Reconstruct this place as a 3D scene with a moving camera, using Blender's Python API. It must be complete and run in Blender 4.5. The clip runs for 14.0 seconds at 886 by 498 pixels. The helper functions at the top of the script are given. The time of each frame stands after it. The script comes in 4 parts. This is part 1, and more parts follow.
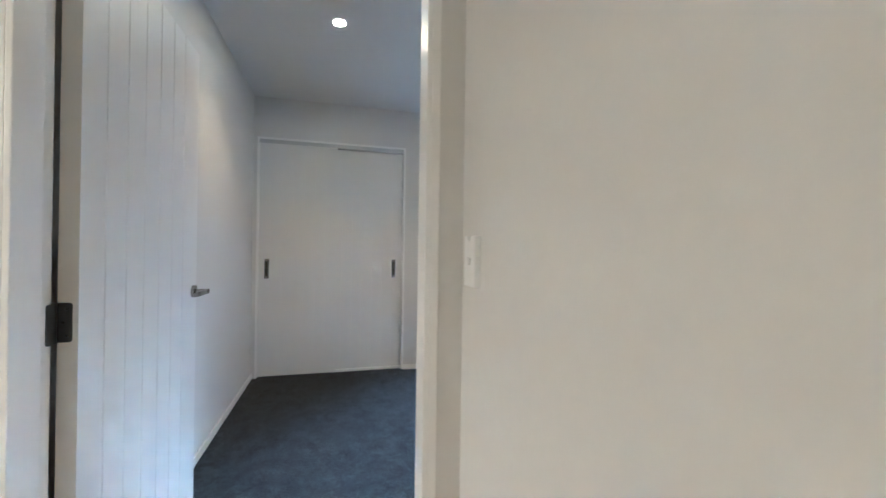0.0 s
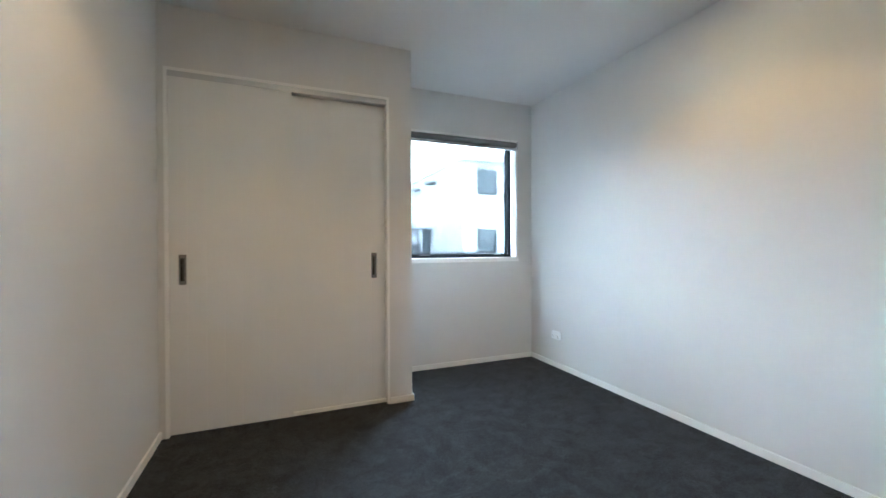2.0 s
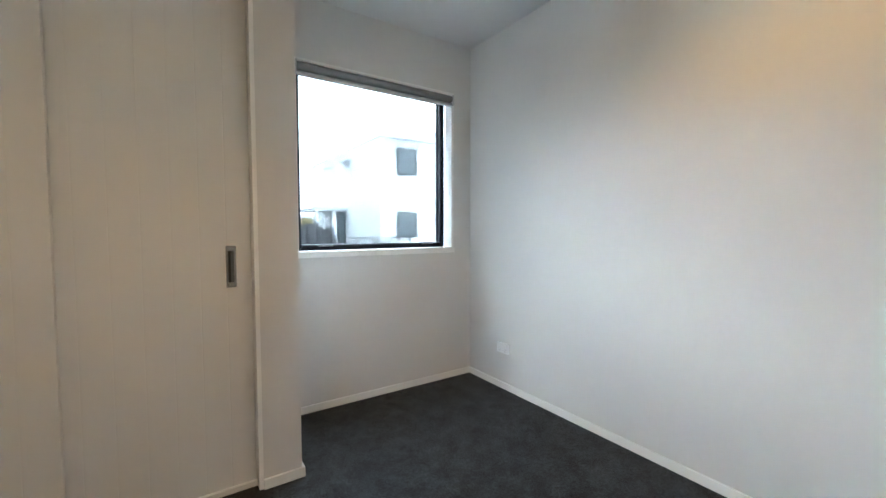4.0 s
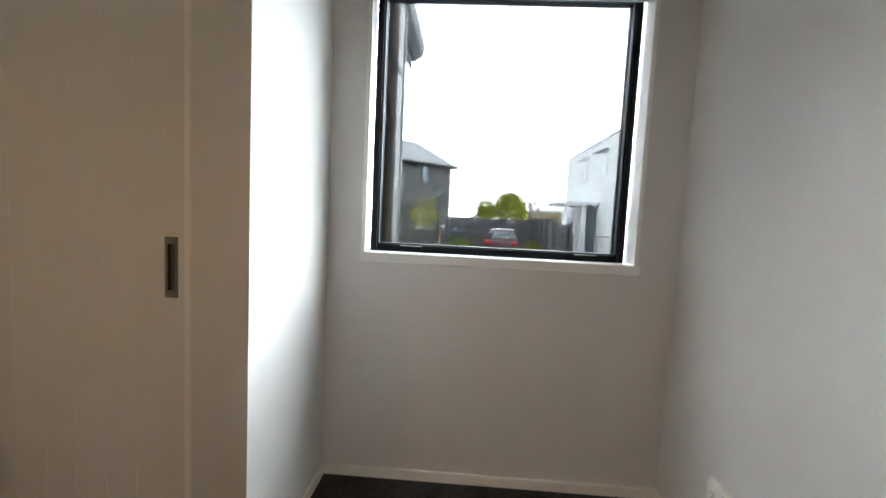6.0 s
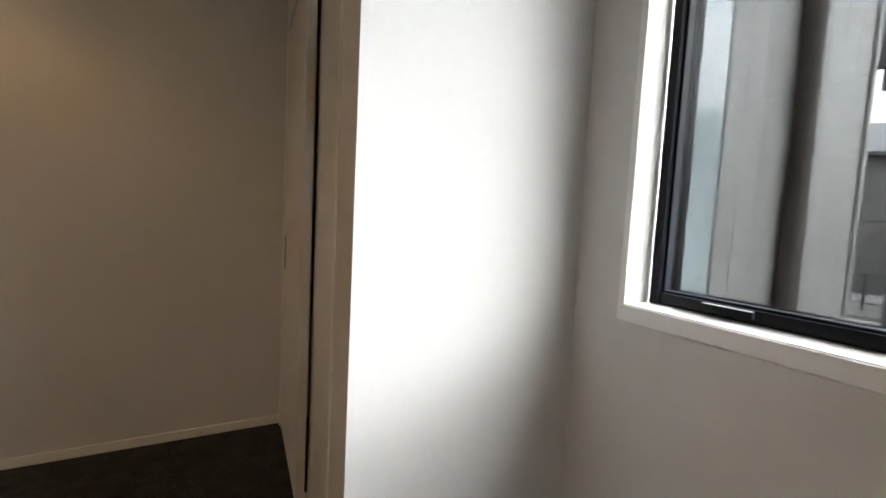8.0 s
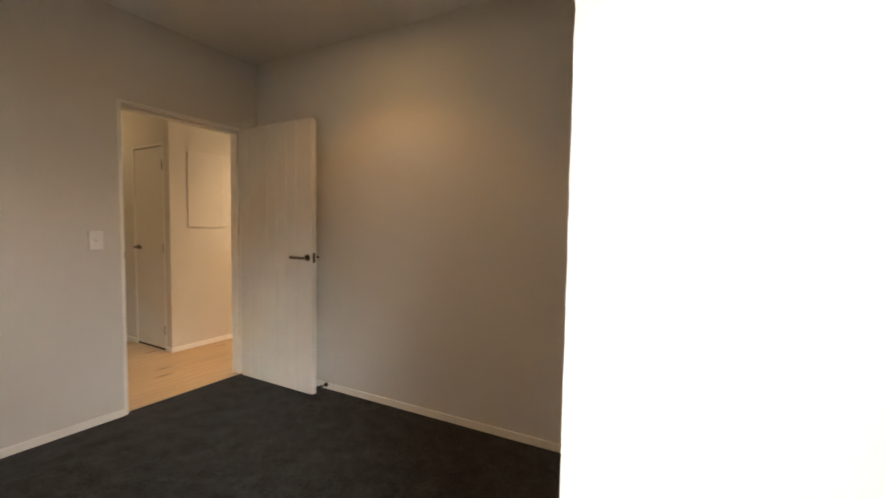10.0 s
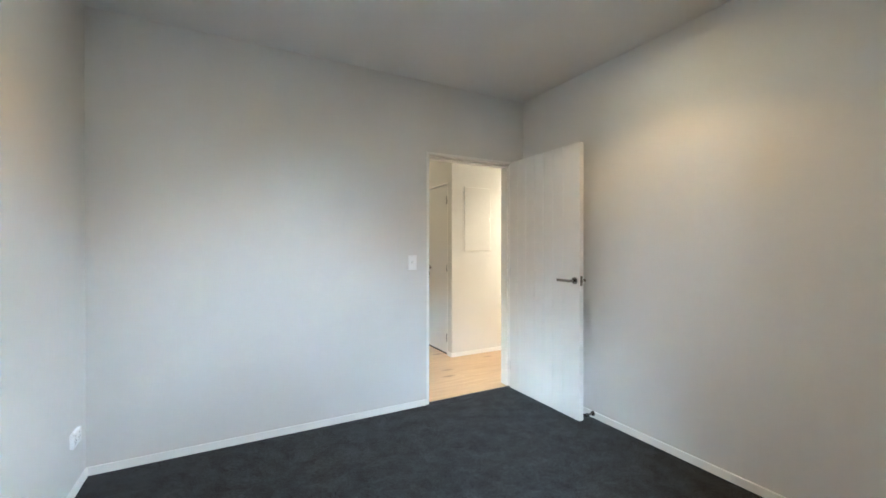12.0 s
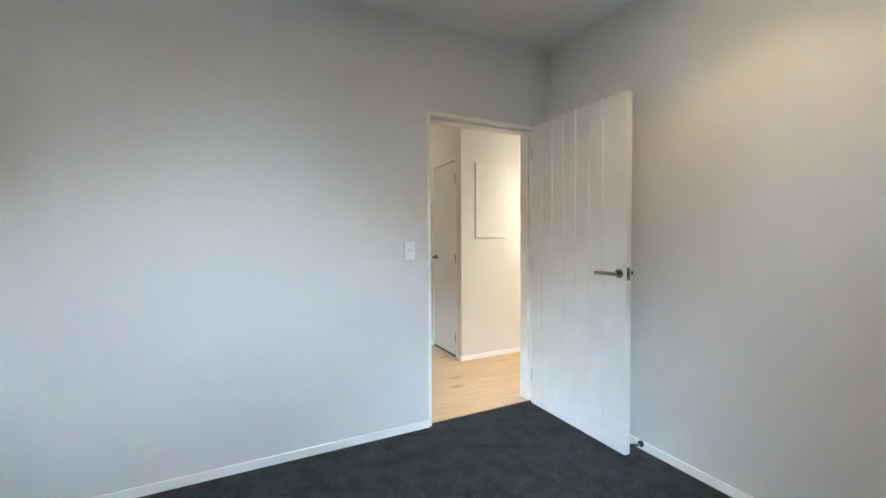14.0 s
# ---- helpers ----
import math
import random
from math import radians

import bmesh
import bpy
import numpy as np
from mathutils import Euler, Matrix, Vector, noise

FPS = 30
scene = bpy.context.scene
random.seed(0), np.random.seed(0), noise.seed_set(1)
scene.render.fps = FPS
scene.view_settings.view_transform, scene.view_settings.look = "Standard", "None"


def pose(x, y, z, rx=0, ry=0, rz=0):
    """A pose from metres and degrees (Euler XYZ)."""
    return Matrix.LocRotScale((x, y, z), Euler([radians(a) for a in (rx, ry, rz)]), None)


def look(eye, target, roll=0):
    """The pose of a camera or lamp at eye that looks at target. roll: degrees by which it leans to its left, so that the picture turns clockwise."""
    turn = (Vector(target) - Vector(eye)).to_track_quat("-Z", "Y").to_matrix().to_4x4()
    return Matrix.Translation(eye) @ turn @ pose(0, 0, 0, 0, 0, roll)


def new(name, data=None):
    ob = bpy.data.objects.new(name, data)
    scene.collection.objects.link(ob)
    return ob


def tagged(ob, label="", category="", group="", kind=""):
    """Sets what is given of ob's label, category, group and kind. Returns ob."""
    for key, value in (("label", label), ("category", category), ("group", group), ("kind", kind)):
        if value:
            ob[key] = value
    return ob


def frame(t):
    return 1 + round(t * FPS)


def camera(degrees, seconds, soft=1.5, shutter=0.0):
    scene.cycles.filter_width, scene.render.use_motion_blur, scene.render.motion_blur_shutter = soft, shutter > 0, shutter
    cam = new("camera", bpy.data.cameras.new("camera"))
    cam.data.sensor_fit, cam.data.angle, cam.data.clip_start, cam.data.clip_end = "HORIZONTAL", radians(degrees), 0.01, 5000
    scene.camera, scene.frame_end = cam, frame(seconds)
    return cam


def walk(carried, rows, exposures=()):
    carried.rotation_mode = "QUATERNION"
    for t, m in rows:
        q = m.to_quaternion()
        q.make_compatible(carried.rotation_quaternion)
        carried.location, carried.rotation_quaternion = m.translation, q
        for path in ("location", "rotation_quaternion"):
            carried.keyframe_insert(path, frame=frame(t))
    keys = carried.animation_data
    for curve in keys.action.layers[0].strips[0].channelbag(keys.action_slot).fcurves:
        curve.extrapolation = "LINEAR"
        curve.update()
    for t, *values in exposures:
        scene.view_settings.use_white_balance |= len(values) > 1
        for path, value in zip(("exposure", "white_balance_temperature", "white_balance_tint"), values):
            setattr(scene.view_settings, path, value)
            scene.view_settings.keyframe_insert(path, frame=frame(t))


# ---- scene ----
cam = camera(96.4, 14.0, soft=1.5, shutter=0.25)
PATH = [
    (0, (0.74, -1.057, 1.193), (1.257, 0.875, 1.196), 0.8),
    (0.5, (0.721, -0.78, 1.174), (1.026, 1.196, 1.14), 0.3),
    (1, (0.679, -0.509, 1.163), (1.014, 1.462, 1.13), 0.2),
    (1.5, (0.636, -0.236, 1.168), (1.125, 1.703, 1.138), 0.1),
    (2, (0.664, 0.069, 1.133), (1.423, 1.919, 1.118), -0.2),
    (2.5, (0.751, 0.276, 1.155), (1.82, 1.966, 1.113), -0.4),
    (2.7, (0.773, 0.376, 1.162), (1.966, 1.981, 1.104), -0.6),
    (4.8, (1.556, 1.283, 1.138), (2.44, 3.071, 0.99), 0.9),
    (5, (1.701, 1.353, 1.132), (2.426, 3.211, 0.99), 1.3),
    (5.5, (1.908, 1.554, 1.171), (2.301, 3.509, 1.01), 2.3),
    (6, (2.137, 1.786, 1.178), (2.043, 3.778, 1.025), 2.8),
    (6.5, (2.337, 2.0, 1.171), (1.745, 3.905, 1.023), 2.9),
    (7, (2.423, 2.229, 1.163), (1.339, 3.904, 1.024), 2.5),
    (7.5, (2.413, 2.447, 1.178), (0.929, 3.782, 1.044), 2.7),
    (9.8, (2.202, 2.982, 1.235), (0.37, 2.19, 1.118), 1.2),
    (10, (2.208, 2.97, 1.23), (0.449, 2.024, 1.129), 0.9),
    (10.5, (2.264, 2.914, 1.228), (0.726, 1.637, 1.171), 0.4),
    (11, (2.305, 2.901, 1.238), (0.997, 1.387, 1.208), 0.1),
    (11.5, (2.335, 2.865, 1.24), (1.23, 1.198, 1.231), -0.1),
    (12, (2.351, 2.825, 1.244), (1.402, 1.064, 1.238), -0.0),
    (12.5, (2.356, 2.772, 1.24), (1.499, 0.965, 1.231), 0.0),
    (13, (2.344, 2.679, 1.23), (1.51, 0.861, 1.225), 0.1),
    (13.5, (2.208, 2.554, 1.208), (1.354, 0.746, 1.18), -0.1),
    (14, (2.009, 2.285, 1.209), (1.116, 0.496, 1.153), -0.3),
]
EXPOSURES = [
    (0.0, 5.32, 4250, -2), (1.0, 5.3, 4120, -3), (1.5, 5.25, 4500, -3), (2.5, 5.1, 5100, -3),
    (5.0, 4.75, 5500, 1), (6.0, 4.25, 6000, 4), (7.5, 3.82, 6350, 7),
    (9.8, 4.08, 7200, 9), (10.5, 4.52, 7600, 11), (11.0, 4.92, 7300, 8), (11.5, 5.25, 5150, -3), (12.0, 5.3, 4900, -5), (14.0, 5.24, 4780, -5),
]
walk(cam, [(t, look(eye, target, roll)) for t, eye, target, roll in PATH], EXPOSURES)

# ---- world, sun, lamps ----
SKY_STRENGTH = 0.15
SUN_STRENGTH = 0.18
DOWNLIGHT_WATTS = 0.75
HALL_WATTS = (10.0, 0.3)

world = bpy.data.worlds.new("overcast_sky")
scene.world = world
world.use_nodes = True
wt = world.node_tree
wt.nodes.clear()
w_out = wt.nodes.new("ShaderNodeOutputWorld")
w_bg = wt.nodes.new("ShaderNodeBackground")
w_bg.inputs["Strength"].default_value = SKY_STRENGTH
w_sky = wt.nodes.new("ShaderNodeTexSky")
w_sky.sky_type = "NISHITA"
w_sky.sun_disc = False
w_sky.sun_elevation = radians(34)
w_sky.sun_rotation = radians(40)
w_sky.air_density, w_sky.dust_density, w_sky.ozone_density = 1.5, 0.3, 1.5
w_hsv = wt.nodes.new("ShaderNodeHueSaturation")
w_hsv.inputs["Saturation"].default_value = 0.08
w_geo = wt.nodes.new("ShaderNodeTexCoord")
w_map = wt.nodes.new("ShaderNodeMapping")
w_map.inputs["Scale"].default_value = (1.0, 1.0, 2.6)
w_noise = wt.nodes.new("ShaderNodeTexNoise")
w_noise.inputs["Scale"].default_value = 1.5
w_noise.inputs["Detail"].default_value = 7
w_noise.inputs["Roughness"].default_value = 0.5
w_ramp = wt.nodes.new("ShaderNodeValToRGB")
w_ramp.color_ramp.elements[0].position, w_ramp.color_ramp.elements[0].color = 0.34, (0.50, 0.505, 0.515, 1)
w_ramp.color_ramp.elements[1].position, w_ramp.color_ramp.elements[1].color = 0.66, (1.22, 1.22, 1.22, 1)
w_mul = wt.nodes.new("ShaderNodeMixRGB")
w_mul.blend_type = "MULTIPLY"
w_mul.inputs[0].default_value = 1.0
wt.links.new(w_sky.outputs[0], w_hsv.inputs["Color"])
wt.links.new(w_geo.outputs["Generated"], w_map.inputs["Vector"])
wt.links.new(w_map.outputs[0], w_noise.inputs["Vector"])
wt.links.new(w_noise.outputs["Fac"], w_ramp.inputs[0])
wt.links.new(w_hsv.outputs[0], w_mul.inputs[1])
wt.links.new(w_ramp.outputs[0], w_mul.inputs[2])
w_sep = wt.nodes.new("ShaderNodeSeparateXYZ")
wt.links.new(w_geo.outputs["Generated"], w_sep.inputs[0])
w_grad = wt.nodes.new("ShaderNodeMapRange")
w_grad.inputs["From Min"].default_value, w_grad.inputs["From Max"].default_value = 0.0, 1.0
w_grad.inputs["To Min"].default_value, w_grad.inputs["To Max"].default_value = 4.7, 6.6
wt.links.new(w_sep.outputs["Z"], w_grad.inputs["Value"])
w_over = wt.nodes.new("ShaderNodeVectorMath")
w_over.operation = "SCALE"
wt.links.new(w_mul.outputs[0], w_over.inputs[0])
wt.links.new(w_grad.outputs[0], w_over.inputs["Scale"])
wt.links.new(w_over.outputs[0], w_bg.inputs["Color"])
wt.links.new(w_bg.outputs[0], w_out.inputs["Surface"])

sun_data = bpy.data.lights.new("sun", "SUN")
sun_data.energy, sun_data.angle, sun_data.color = SUN_STRENGTH, radians(60), (1.0, 0.97, 0.93)
sun = new("sun", sun_data)
sun.matrix_world = look((5.33, 6.35, 5.59), (0, 0, 0))

CEIL = 2.56
DOWNLIGHTS = [(0.735, 1.425), (2.32, 1.425)]
# Hall fittings are out of view; set where they light the hall walls.
HALL_LIGHTS = [(-1.25, -0.40), (0.60, -2.20)]


def lamp_under(x, y, watts, cone=124, blend=0.4, soft=0.035, color=(1.0, 0.52, 0.22)):
    data = bpy.data.lights.new("downlight_lamp", "SPOT")
    data.energy, data.color = watts, color
    data.spot_size, data.spot_blend, data.shadow_soft_size = radians(cone), blend, soft
    lamp = new("downlight_lamp", data)
    lamp.matrix_world = look((x, y, CEIL - 0.012), (x, y, 0))
    return lamp


for lx, ly in DOWNLIGHTS:
    lamp_under(lx, ly, DOWNLIGHT_WATTS)
for (lx, ly), watts in zip(HALL_LIGHTS, HALL_WATTS):
    lamp_under(lx, ly, watts, 134, 1.0, 0.06, (1.0, 0.69, 0.43))


# ---- materials ----
def material(name, base, rough=0.5, metal=0.0, vary=0.06, scale=3.0, fine=60.0, bump=0.02, bump_scale=250.0,
             spec=0.5, stretch=(1, 1, 1), per_object=0.0):
    """A paint, metal or cloth: tone that drifts at two scales, with fine relief."""
    m = bpy.data.materials.new(name)
    m.use_nodes = True
    nt = m.node_tree
    bsdf = nt.nodes["Principled BSDF"]
    bsdf.inputs["Metallic"].default_value = metal
    bsdf.inputs["Specular IOR Level"].default_value = spec
    co = nt.nodes.new("ShaderNodeTexCoord")
    mp = nt.nodes.new("ShaderNodeMapping")
    mp.inputs["Scale"].default_value = stretch
    nt.links.new(co.outputs["Object"], mp.inputs["Vector"])
    big = nt.nodes.new("ShaderNodeTexNoise")
    big.inputs["Scale"].default_value, big.inputs["Detail"].default_value = scale, 4
    small = nt.nodes.new("ShaderNodeTexNoise")
    small.inputs["Scale"].default_value, small.inputs["Detail"].default_value = fine, 3
    for n in (big, small):
        nt.links.new(mp.outputs[0], n.inputs["Vector"])
    add = nt.nodes.new("ShaderNodeMath")
    add.operation = "MULTIPLY_ADD"
    add.inputs[1].default_value = 0.5
    nt.links.new(small.outputs["Fac"], add.inputs[0])
    nt.links.new(big.outputs["Fac"], add.inputs[2])
    rng = nt.nodes.new("ShaderNodeMapRange")
    rng.inputs["From Min"].default_value, rng.inputs["From Max"].default_value = 0.45, 1.05
    rng.inputs["To Min"].default_value, rng.inputs["To Max"].default_value = 1 - vary, 1 + vary
    nt.links.new(add.outputs[0], rng.inputs["Value"])
    tone = rng.outputs[0]
    if per_object:
        info = nt.nodes.new("ShaderNodeObjectInfo")
        r2 = nt.nodes.new("ShaderNodeMapRange")
        r2.inputs["To Min"].default_value, r2.inputs["To Max"].default_value = 1 - per_object, 1 + per_object
        nt.links.new(info.outputs["Random"], r2.inputs["Value"])
        mm = nt.nodes.new("ShaderNodeMath")
        mm.operation = "MULTIPLY"
        nt.links.new(tone, mm.inputs[0])
        nt.links.new(r2.outputs[0], mm.inputs[1])
        tone = mm.outputs[0]
    col = nt.nodes.new("ShaderNodeVectorMath")
    col.operation = "SCALE"
    col.inputs[0].default_value = base
    nt.links.new(tone, col.inputs["Scale"])
    nt.links.new(col.outputs[0], bsdf.inputs["Base Color"])
    rr = nt.nodes.new("ShaderNodeMapRange")
    rr.inputs["To Min"].default_value, rr.inputs["To Max"].default_value = max(rough - 0.07, 0.02), min(rough + 0.07, 1.0)
    nt.links.new(big.outputs["Fac"], rr.inputs["Value"])
    nt.links.new(rr.outputs[0], bsdf.inputs["Roughness"])
    if bump:
        bn = nt.nodes.new("ShaderNodeTexNoise")
        bn.inputs["Scale"].default_value, bn.inputs["Detail"].default_value = bump_scale, 2
        nt.links.new(mp.outputs[0], bn.inputs["Vector"])
        bp = nt.nodes.new("ShaderNodeBump")
        bp.inputs["Strength"].default_value, bp.inputs["Distance"].default_value = bump, 0.002
        nt.links.new(bn.outputs["Fac"], bp.inputs["Height"])
        nt.links.new(bp.outputs[0], bsdf.inputs["Normal"])
    return m


def carpet_material():
    m = bpy.data.materials.new("charcoal_carpet")
    m.use_nodes = True
    nt = m.node_tree
    bsdf = nt.nodes["Principled BSDF"]
    bsdf.inputs["Roughness"].default_value = 0.95
    bsdf.inputs["Specular IOR Level"].default_value = 0.1
    bsdf.inputs["Sheen Weight"].default_value = 0.10
    bsdf.inputs["Sheen Roughness"].default_value = 0.45
    co = nt.nodes.new("ShaderNodeTexCoord")

    def cloud(scale, detail, rough):
        n = nt.nodes.new("ShaderNodeTexNoise")
        n.inputs["Scale"].default_value, n.inputs["Detail"].default_value, n.inputs["Roughness"].default_value = scale, detail, rough
        n.inputs["Distortion"].default_value = 0.5
        nt.links.new(co.outputs["Object"], n.inputs["Vector"])
        return n

    nap, tuft = cloud(9.0, 9, 0.74), cloud(95.0, 4, 0.75)
    wear = nt.nodes.new("ShaderNodeMapRange")
    wear.inputs["From Min"].default_value, wear.inputs["From Max"].default_value = 0.36, 0.66
    wear.inputs["To Min"].default_value, wear.inputs["To Max"].default_value = 0.45, 1.85
    nt.links.new(nap.outputs["Fac"], wear.inputs["Value"])
    speck = nt.nodes.new("ShaderNodeMapRange")
    speck.inputs["From Min"].default_value, speck.inputs["From Max"].default_value = 0.34, 0.68
    speck.inputs["To Min"].default_value, speck.inputs["To Max"].default_value = 0.10, 2.4
    nt.links.new(tuft.outputs["Fac"], speck.inputs["Value"])
    mul = nt.nodes.new("ShaderNodeMath")
    mul.operation = "MULTIPLY"
    nt.links.new(wear.outputs[0], mul.inputs[0])
    nt.links.new(speck.outputs[0], mul.inputs[1])
    col = nt.nodes.new("ShaderNodeVectorMath")
    col.operation = "SCALE"
    col.inputs[0].default_value = (0.0190, 0.0200, 0.0218)
    nt.links.new(mul.outputs[0], col.inputs["Scale"])
    nt.links.new(col.outputs[0], bsdf.inputs["Base Color"])
    vo = nt.nodes.new("ShaderNodeTexVoronoi")
    vo.inputs["Scale"].default_value = 240
    nt.links.new(co.outputs["Object"], vo.inputs["Vector"])
    add = nt.nodes.new("ShaderNodeMath")
    add.operation = "ADD"
    nt.links.new(vo.outputs["Distance"], add.inputs[0])
    nt.links.new(tuft.outputs["Fac"], add.inputs[1])
    bp = nt.nodes.new("ShaderNodeBump")
    bp.inputs["Strength"].default_value, bp.inputs["Distance"].default_value = 0.7, 0.006
    nt.links.new(add.outputs[0], bp.inputs["Height"])
    nt.links.new(bp.outputs[0], bsdf.inputs["Normal"])
    return m


def oak_material():
    m = bpy.data.materials.new("oak_plank")
    m.use_nodes = True
    nt = m.node_tree
    bsdf = nt.nodes["Principled BSDF"]
    co = nt.nodes.new("ShaderNodeTexCoord")
    info = nt.nodes.new("ShaderNodeObjectInfo")
    off = nt.nodes.new("ShaderNodeVectorMath")
    off.operation = "SCALE"
    off.inputs[0].default_value = (13.0, 7.0, 3.0)
    nt.links.new(info.outputs["Random"], off.inputs["Scale"])
    plus = nt.nodes.new("ShaderNodeVectorMath")
    plus.operation = "ADD"
    nt.links.new(co.outputs["Object"], plus.inputs[0])
    nt.links.new(off.outputs[0], plus.inputs[1])
    mp = nt.nodes.new("ShaderNodeMapping")
    mp.inputs["Scale"].default_value = (1.1, 9.0, 1.0)
    nt.links.new(plus.outputs[0], mp.inputs["Vector"])
    grain = nt.nodes.new("ShaderNodeTexNoise")
    grain.inputs["Scale"].default_value, grain.inputs["Detail"].default_value = 3.0, 6
    grain.inputs["Distortion"].default_value = 0.6
    nt.links.new(mp.outputs[0], grain.inputs["Vector"])
    knot = nt.nodes.new("ShaderNodeTexVoronoi")
    knot.inputs["Scale"].default_value = 1.0
    mk = nt.nodes.new("ShaderNodeMapping")
    mk.inputs["Scale"].default_value = (2.2, 6.0, 1.0)
    nt.links.new(plus.outputs[0], mk.inputs["Vector"])
    nt.links.new(mk.outputs[0], knot.inputs["Vector"])
    ramp = nt.nodes.new("ShaderNodeValToRGB")
    ramp.color_ramp.elements[0].position, ramp.color_ramp.elements[0].color = 0.25, (0.43, 0.295, 0.165, 1)
    ramp.color_ramp.elements[1].position, ramp.color_ramp.elements[1].color = 0.75, (0.54, 0.385, 0.225, 1)
    nt.links.new(grain.outputs["Fac"], ramp.inputs[0])
    kr = nt.nodes.new("ShaderNodeMapRange")
    kr.inputs["From Min"].default_value, kr.inputs["From Max"].default_value = 0.04, 0.20
    kr.inputs["To Min"].default_value, kr.inputs["To Max"].default_value = 0.45, 1.0
    nt.links.new(knot.outputs["Distance"], kr.inputs["Value"])
    tone = nt.nodes.new("ShaderNodeMapRange")
    tone.inputs["To Min"].default_value, tone.inputs["To Max"].default_value = 0.92, 1.08
    nt.links.new(info.outputs["Random"], tone.inputs["Value"])
    mm = nt.nodes.new("ShaderNodeMath")
    mm.operation = "MULTIPLY"
    nt.links.new(kr.outputs[0], mm.inputs[0])
    nt.links.new(tone.outputs[0], mm.inputs[1])
    sc = nt.nodes.new("ShaderNodeVectorMath")
    sc.operation = "SCALE"
    nt.links.new(ramp.outputs[0], sc.inputs[0])
    nt.links.new(mm.outputs[0], sc.inputs["Scale"])
    nt.links.new(sc.outputs[0], bsdf.inputs["Base Color"])
    bsdf.inputs["Roughness"].default_value = 0.42
    bp = nt.nodes.new("ShaderNodeBump")
    bp.inputs["Strength"].default_value, bp.inputs["Distance"].default_value = 0.15, 0.002
    nt.links.new(grain.outputs["Fac"], bp.inputs["Height"])
    nt.links.new(bp.outputs[0], bsdf.inputs["Normal"])
    return m


def glass_material(name, tint=(0.96, 0.98, 0.98)):
    m = bpy.data.materials.new(name)
    m.use_nodes = True
    nt = m.node_tree
    nt.nodes.clear()
    out = nt.nodes.new("ShaderNodeOutputMaterial")
    clear = nt.nodes.new("ShaderNodeBsdfTransparent")
    clear.inputs["Color"].default_value = (*tint, 1)
    gloss = nt.nodes.new("ShaderNodeBsdfGlossy")
    gloss.inputs["Roughness"].default_value = 0.02
    fr = nt.nodes.new("ShaderNodeFresnel")
    fr.inputs["IOR"].default_value = 1.30
    mix = nt.nodes.new("ShaderNodeMixShader")
    nt.links.new(fr.outputs[0], mix.inputs[0])
    nt.links.new(clear.outputs[0], mix.inputs[1])
    nt.links.new(gloss.outputs[0], mix.inputs[2])
    nt.links.new(mix.outputs[0], out.inputs["Surface"])
    return m


def leaf_material(name, base, vary, scale):
    """Thin leaf: part of the light bounces, part comes through."""
    m = bpy.data.materials.new(name)
    m.use_nodes = True
    nt = m.node_tree
    nt.nodes.clear()
    out = nt.nodes.new("ShaderNodeOutputMaterial")
    co = nt.nodes.new("ShaderNodeTexCoord")
    no = nt.nodes.new("ShaderNodeTexNoise")
    no.inputs["Scale"].default_value, no.inputs["Detail"].default_value = scale, 3
    nt.links.new(co.outputs["Object"], no.inputs["Vector"])
    isl = nt.nodes.new("ShaderNodeNewGeometry")
    add = nt.nodes.new("ShaderNodeMath")
    add.operation = "ADD"
    nt.links.new(no.outputs["Fac"], add.inputs[0])
    nt.links.new(isl.outputs["Random Per Island"], add.inputs[1])
    rg = nt.nodes.new("ShaderNodeMapRange")
    rg.inputs["From Min"].default_value, rg.inputs["From Max"].default_value = 0.3, 1.7
    rg.inputs["To Min"].default_value, rg.inputs["To Max"].default_value = 1 - vary, 1 + vary
    nt.links.new(add.outputs[0], rg.inputs["Value"])
    col = nt.nodes.new("ShaderNodeVectorMath")
    col.operation = "SCALE"
    col.inputs[0].default_value = base
    nt.links.new(rg.outputs[0], col.inputs["Scale"])
    dif = nt.nodes.new("ShaderNodeBsdfDiffuse")
    tra = nt.nodes.new("ShaderNodeBsdfTranslucent")
    both = nt.nodes.new("ShaderNodeAddShader")
    for sh in (dif, tra):
        nt.links.new(col.outputs[0], sh.inputs["Color"])
    nt.links.new(dif.outputs[0], both.inputs[0])
    nt.links.new(tra.outputs[0], both.inputs[1])
    nt.links.new(both.outputs[0], out.inputs["Surface"])
    return m


def glow_material(name, color, strength):
    m = bpy.data.materials.new(name)
    m.use_nodes = True
    b = m.node_tree.nodes["Principled BSDF"]
    b.inputs["Base Color"].default_value = (*color, 1)
    b.inputs["Emission Color"].default_value = (*color, 1)
    b.inputs["Emission Strength"].default_value = strength
    return m


WALL = material("white_wall_paint", (0.71, 0.705, 0.69), 0.62, vary=0.02, scale=1.3, fine=40, bump=0.10, bump_scale=420)
CEILING = material("white_ceiling_paint", (0.72, 0.72, 0.715), 0.8, vary=0.02, scale=1.1, fine=30, bump=0.10, bump_scale=380)
TRIM = material("white_trim_enamel", (0.88, 0.878, 0.865), 0.34, vary=0.02, scale=4, fine=70, bump=0.05, bump_scale=160)
DOORPAINT = material("white_door_enamel", (0.78, 0.78, 0.77), 0.42, vary=0.007, scale=3, fine=50, bump=0.02, bump_scale=90, stretch=(6, 6, 0.5))
CARPET = carpet_material()
OAK = oak_material()
BLACK_ALU = material("black_aluminium", (0.0035, 0.0045, 0.0075), 0.36, vary=0.10, bump=0.02, spec=0.15)
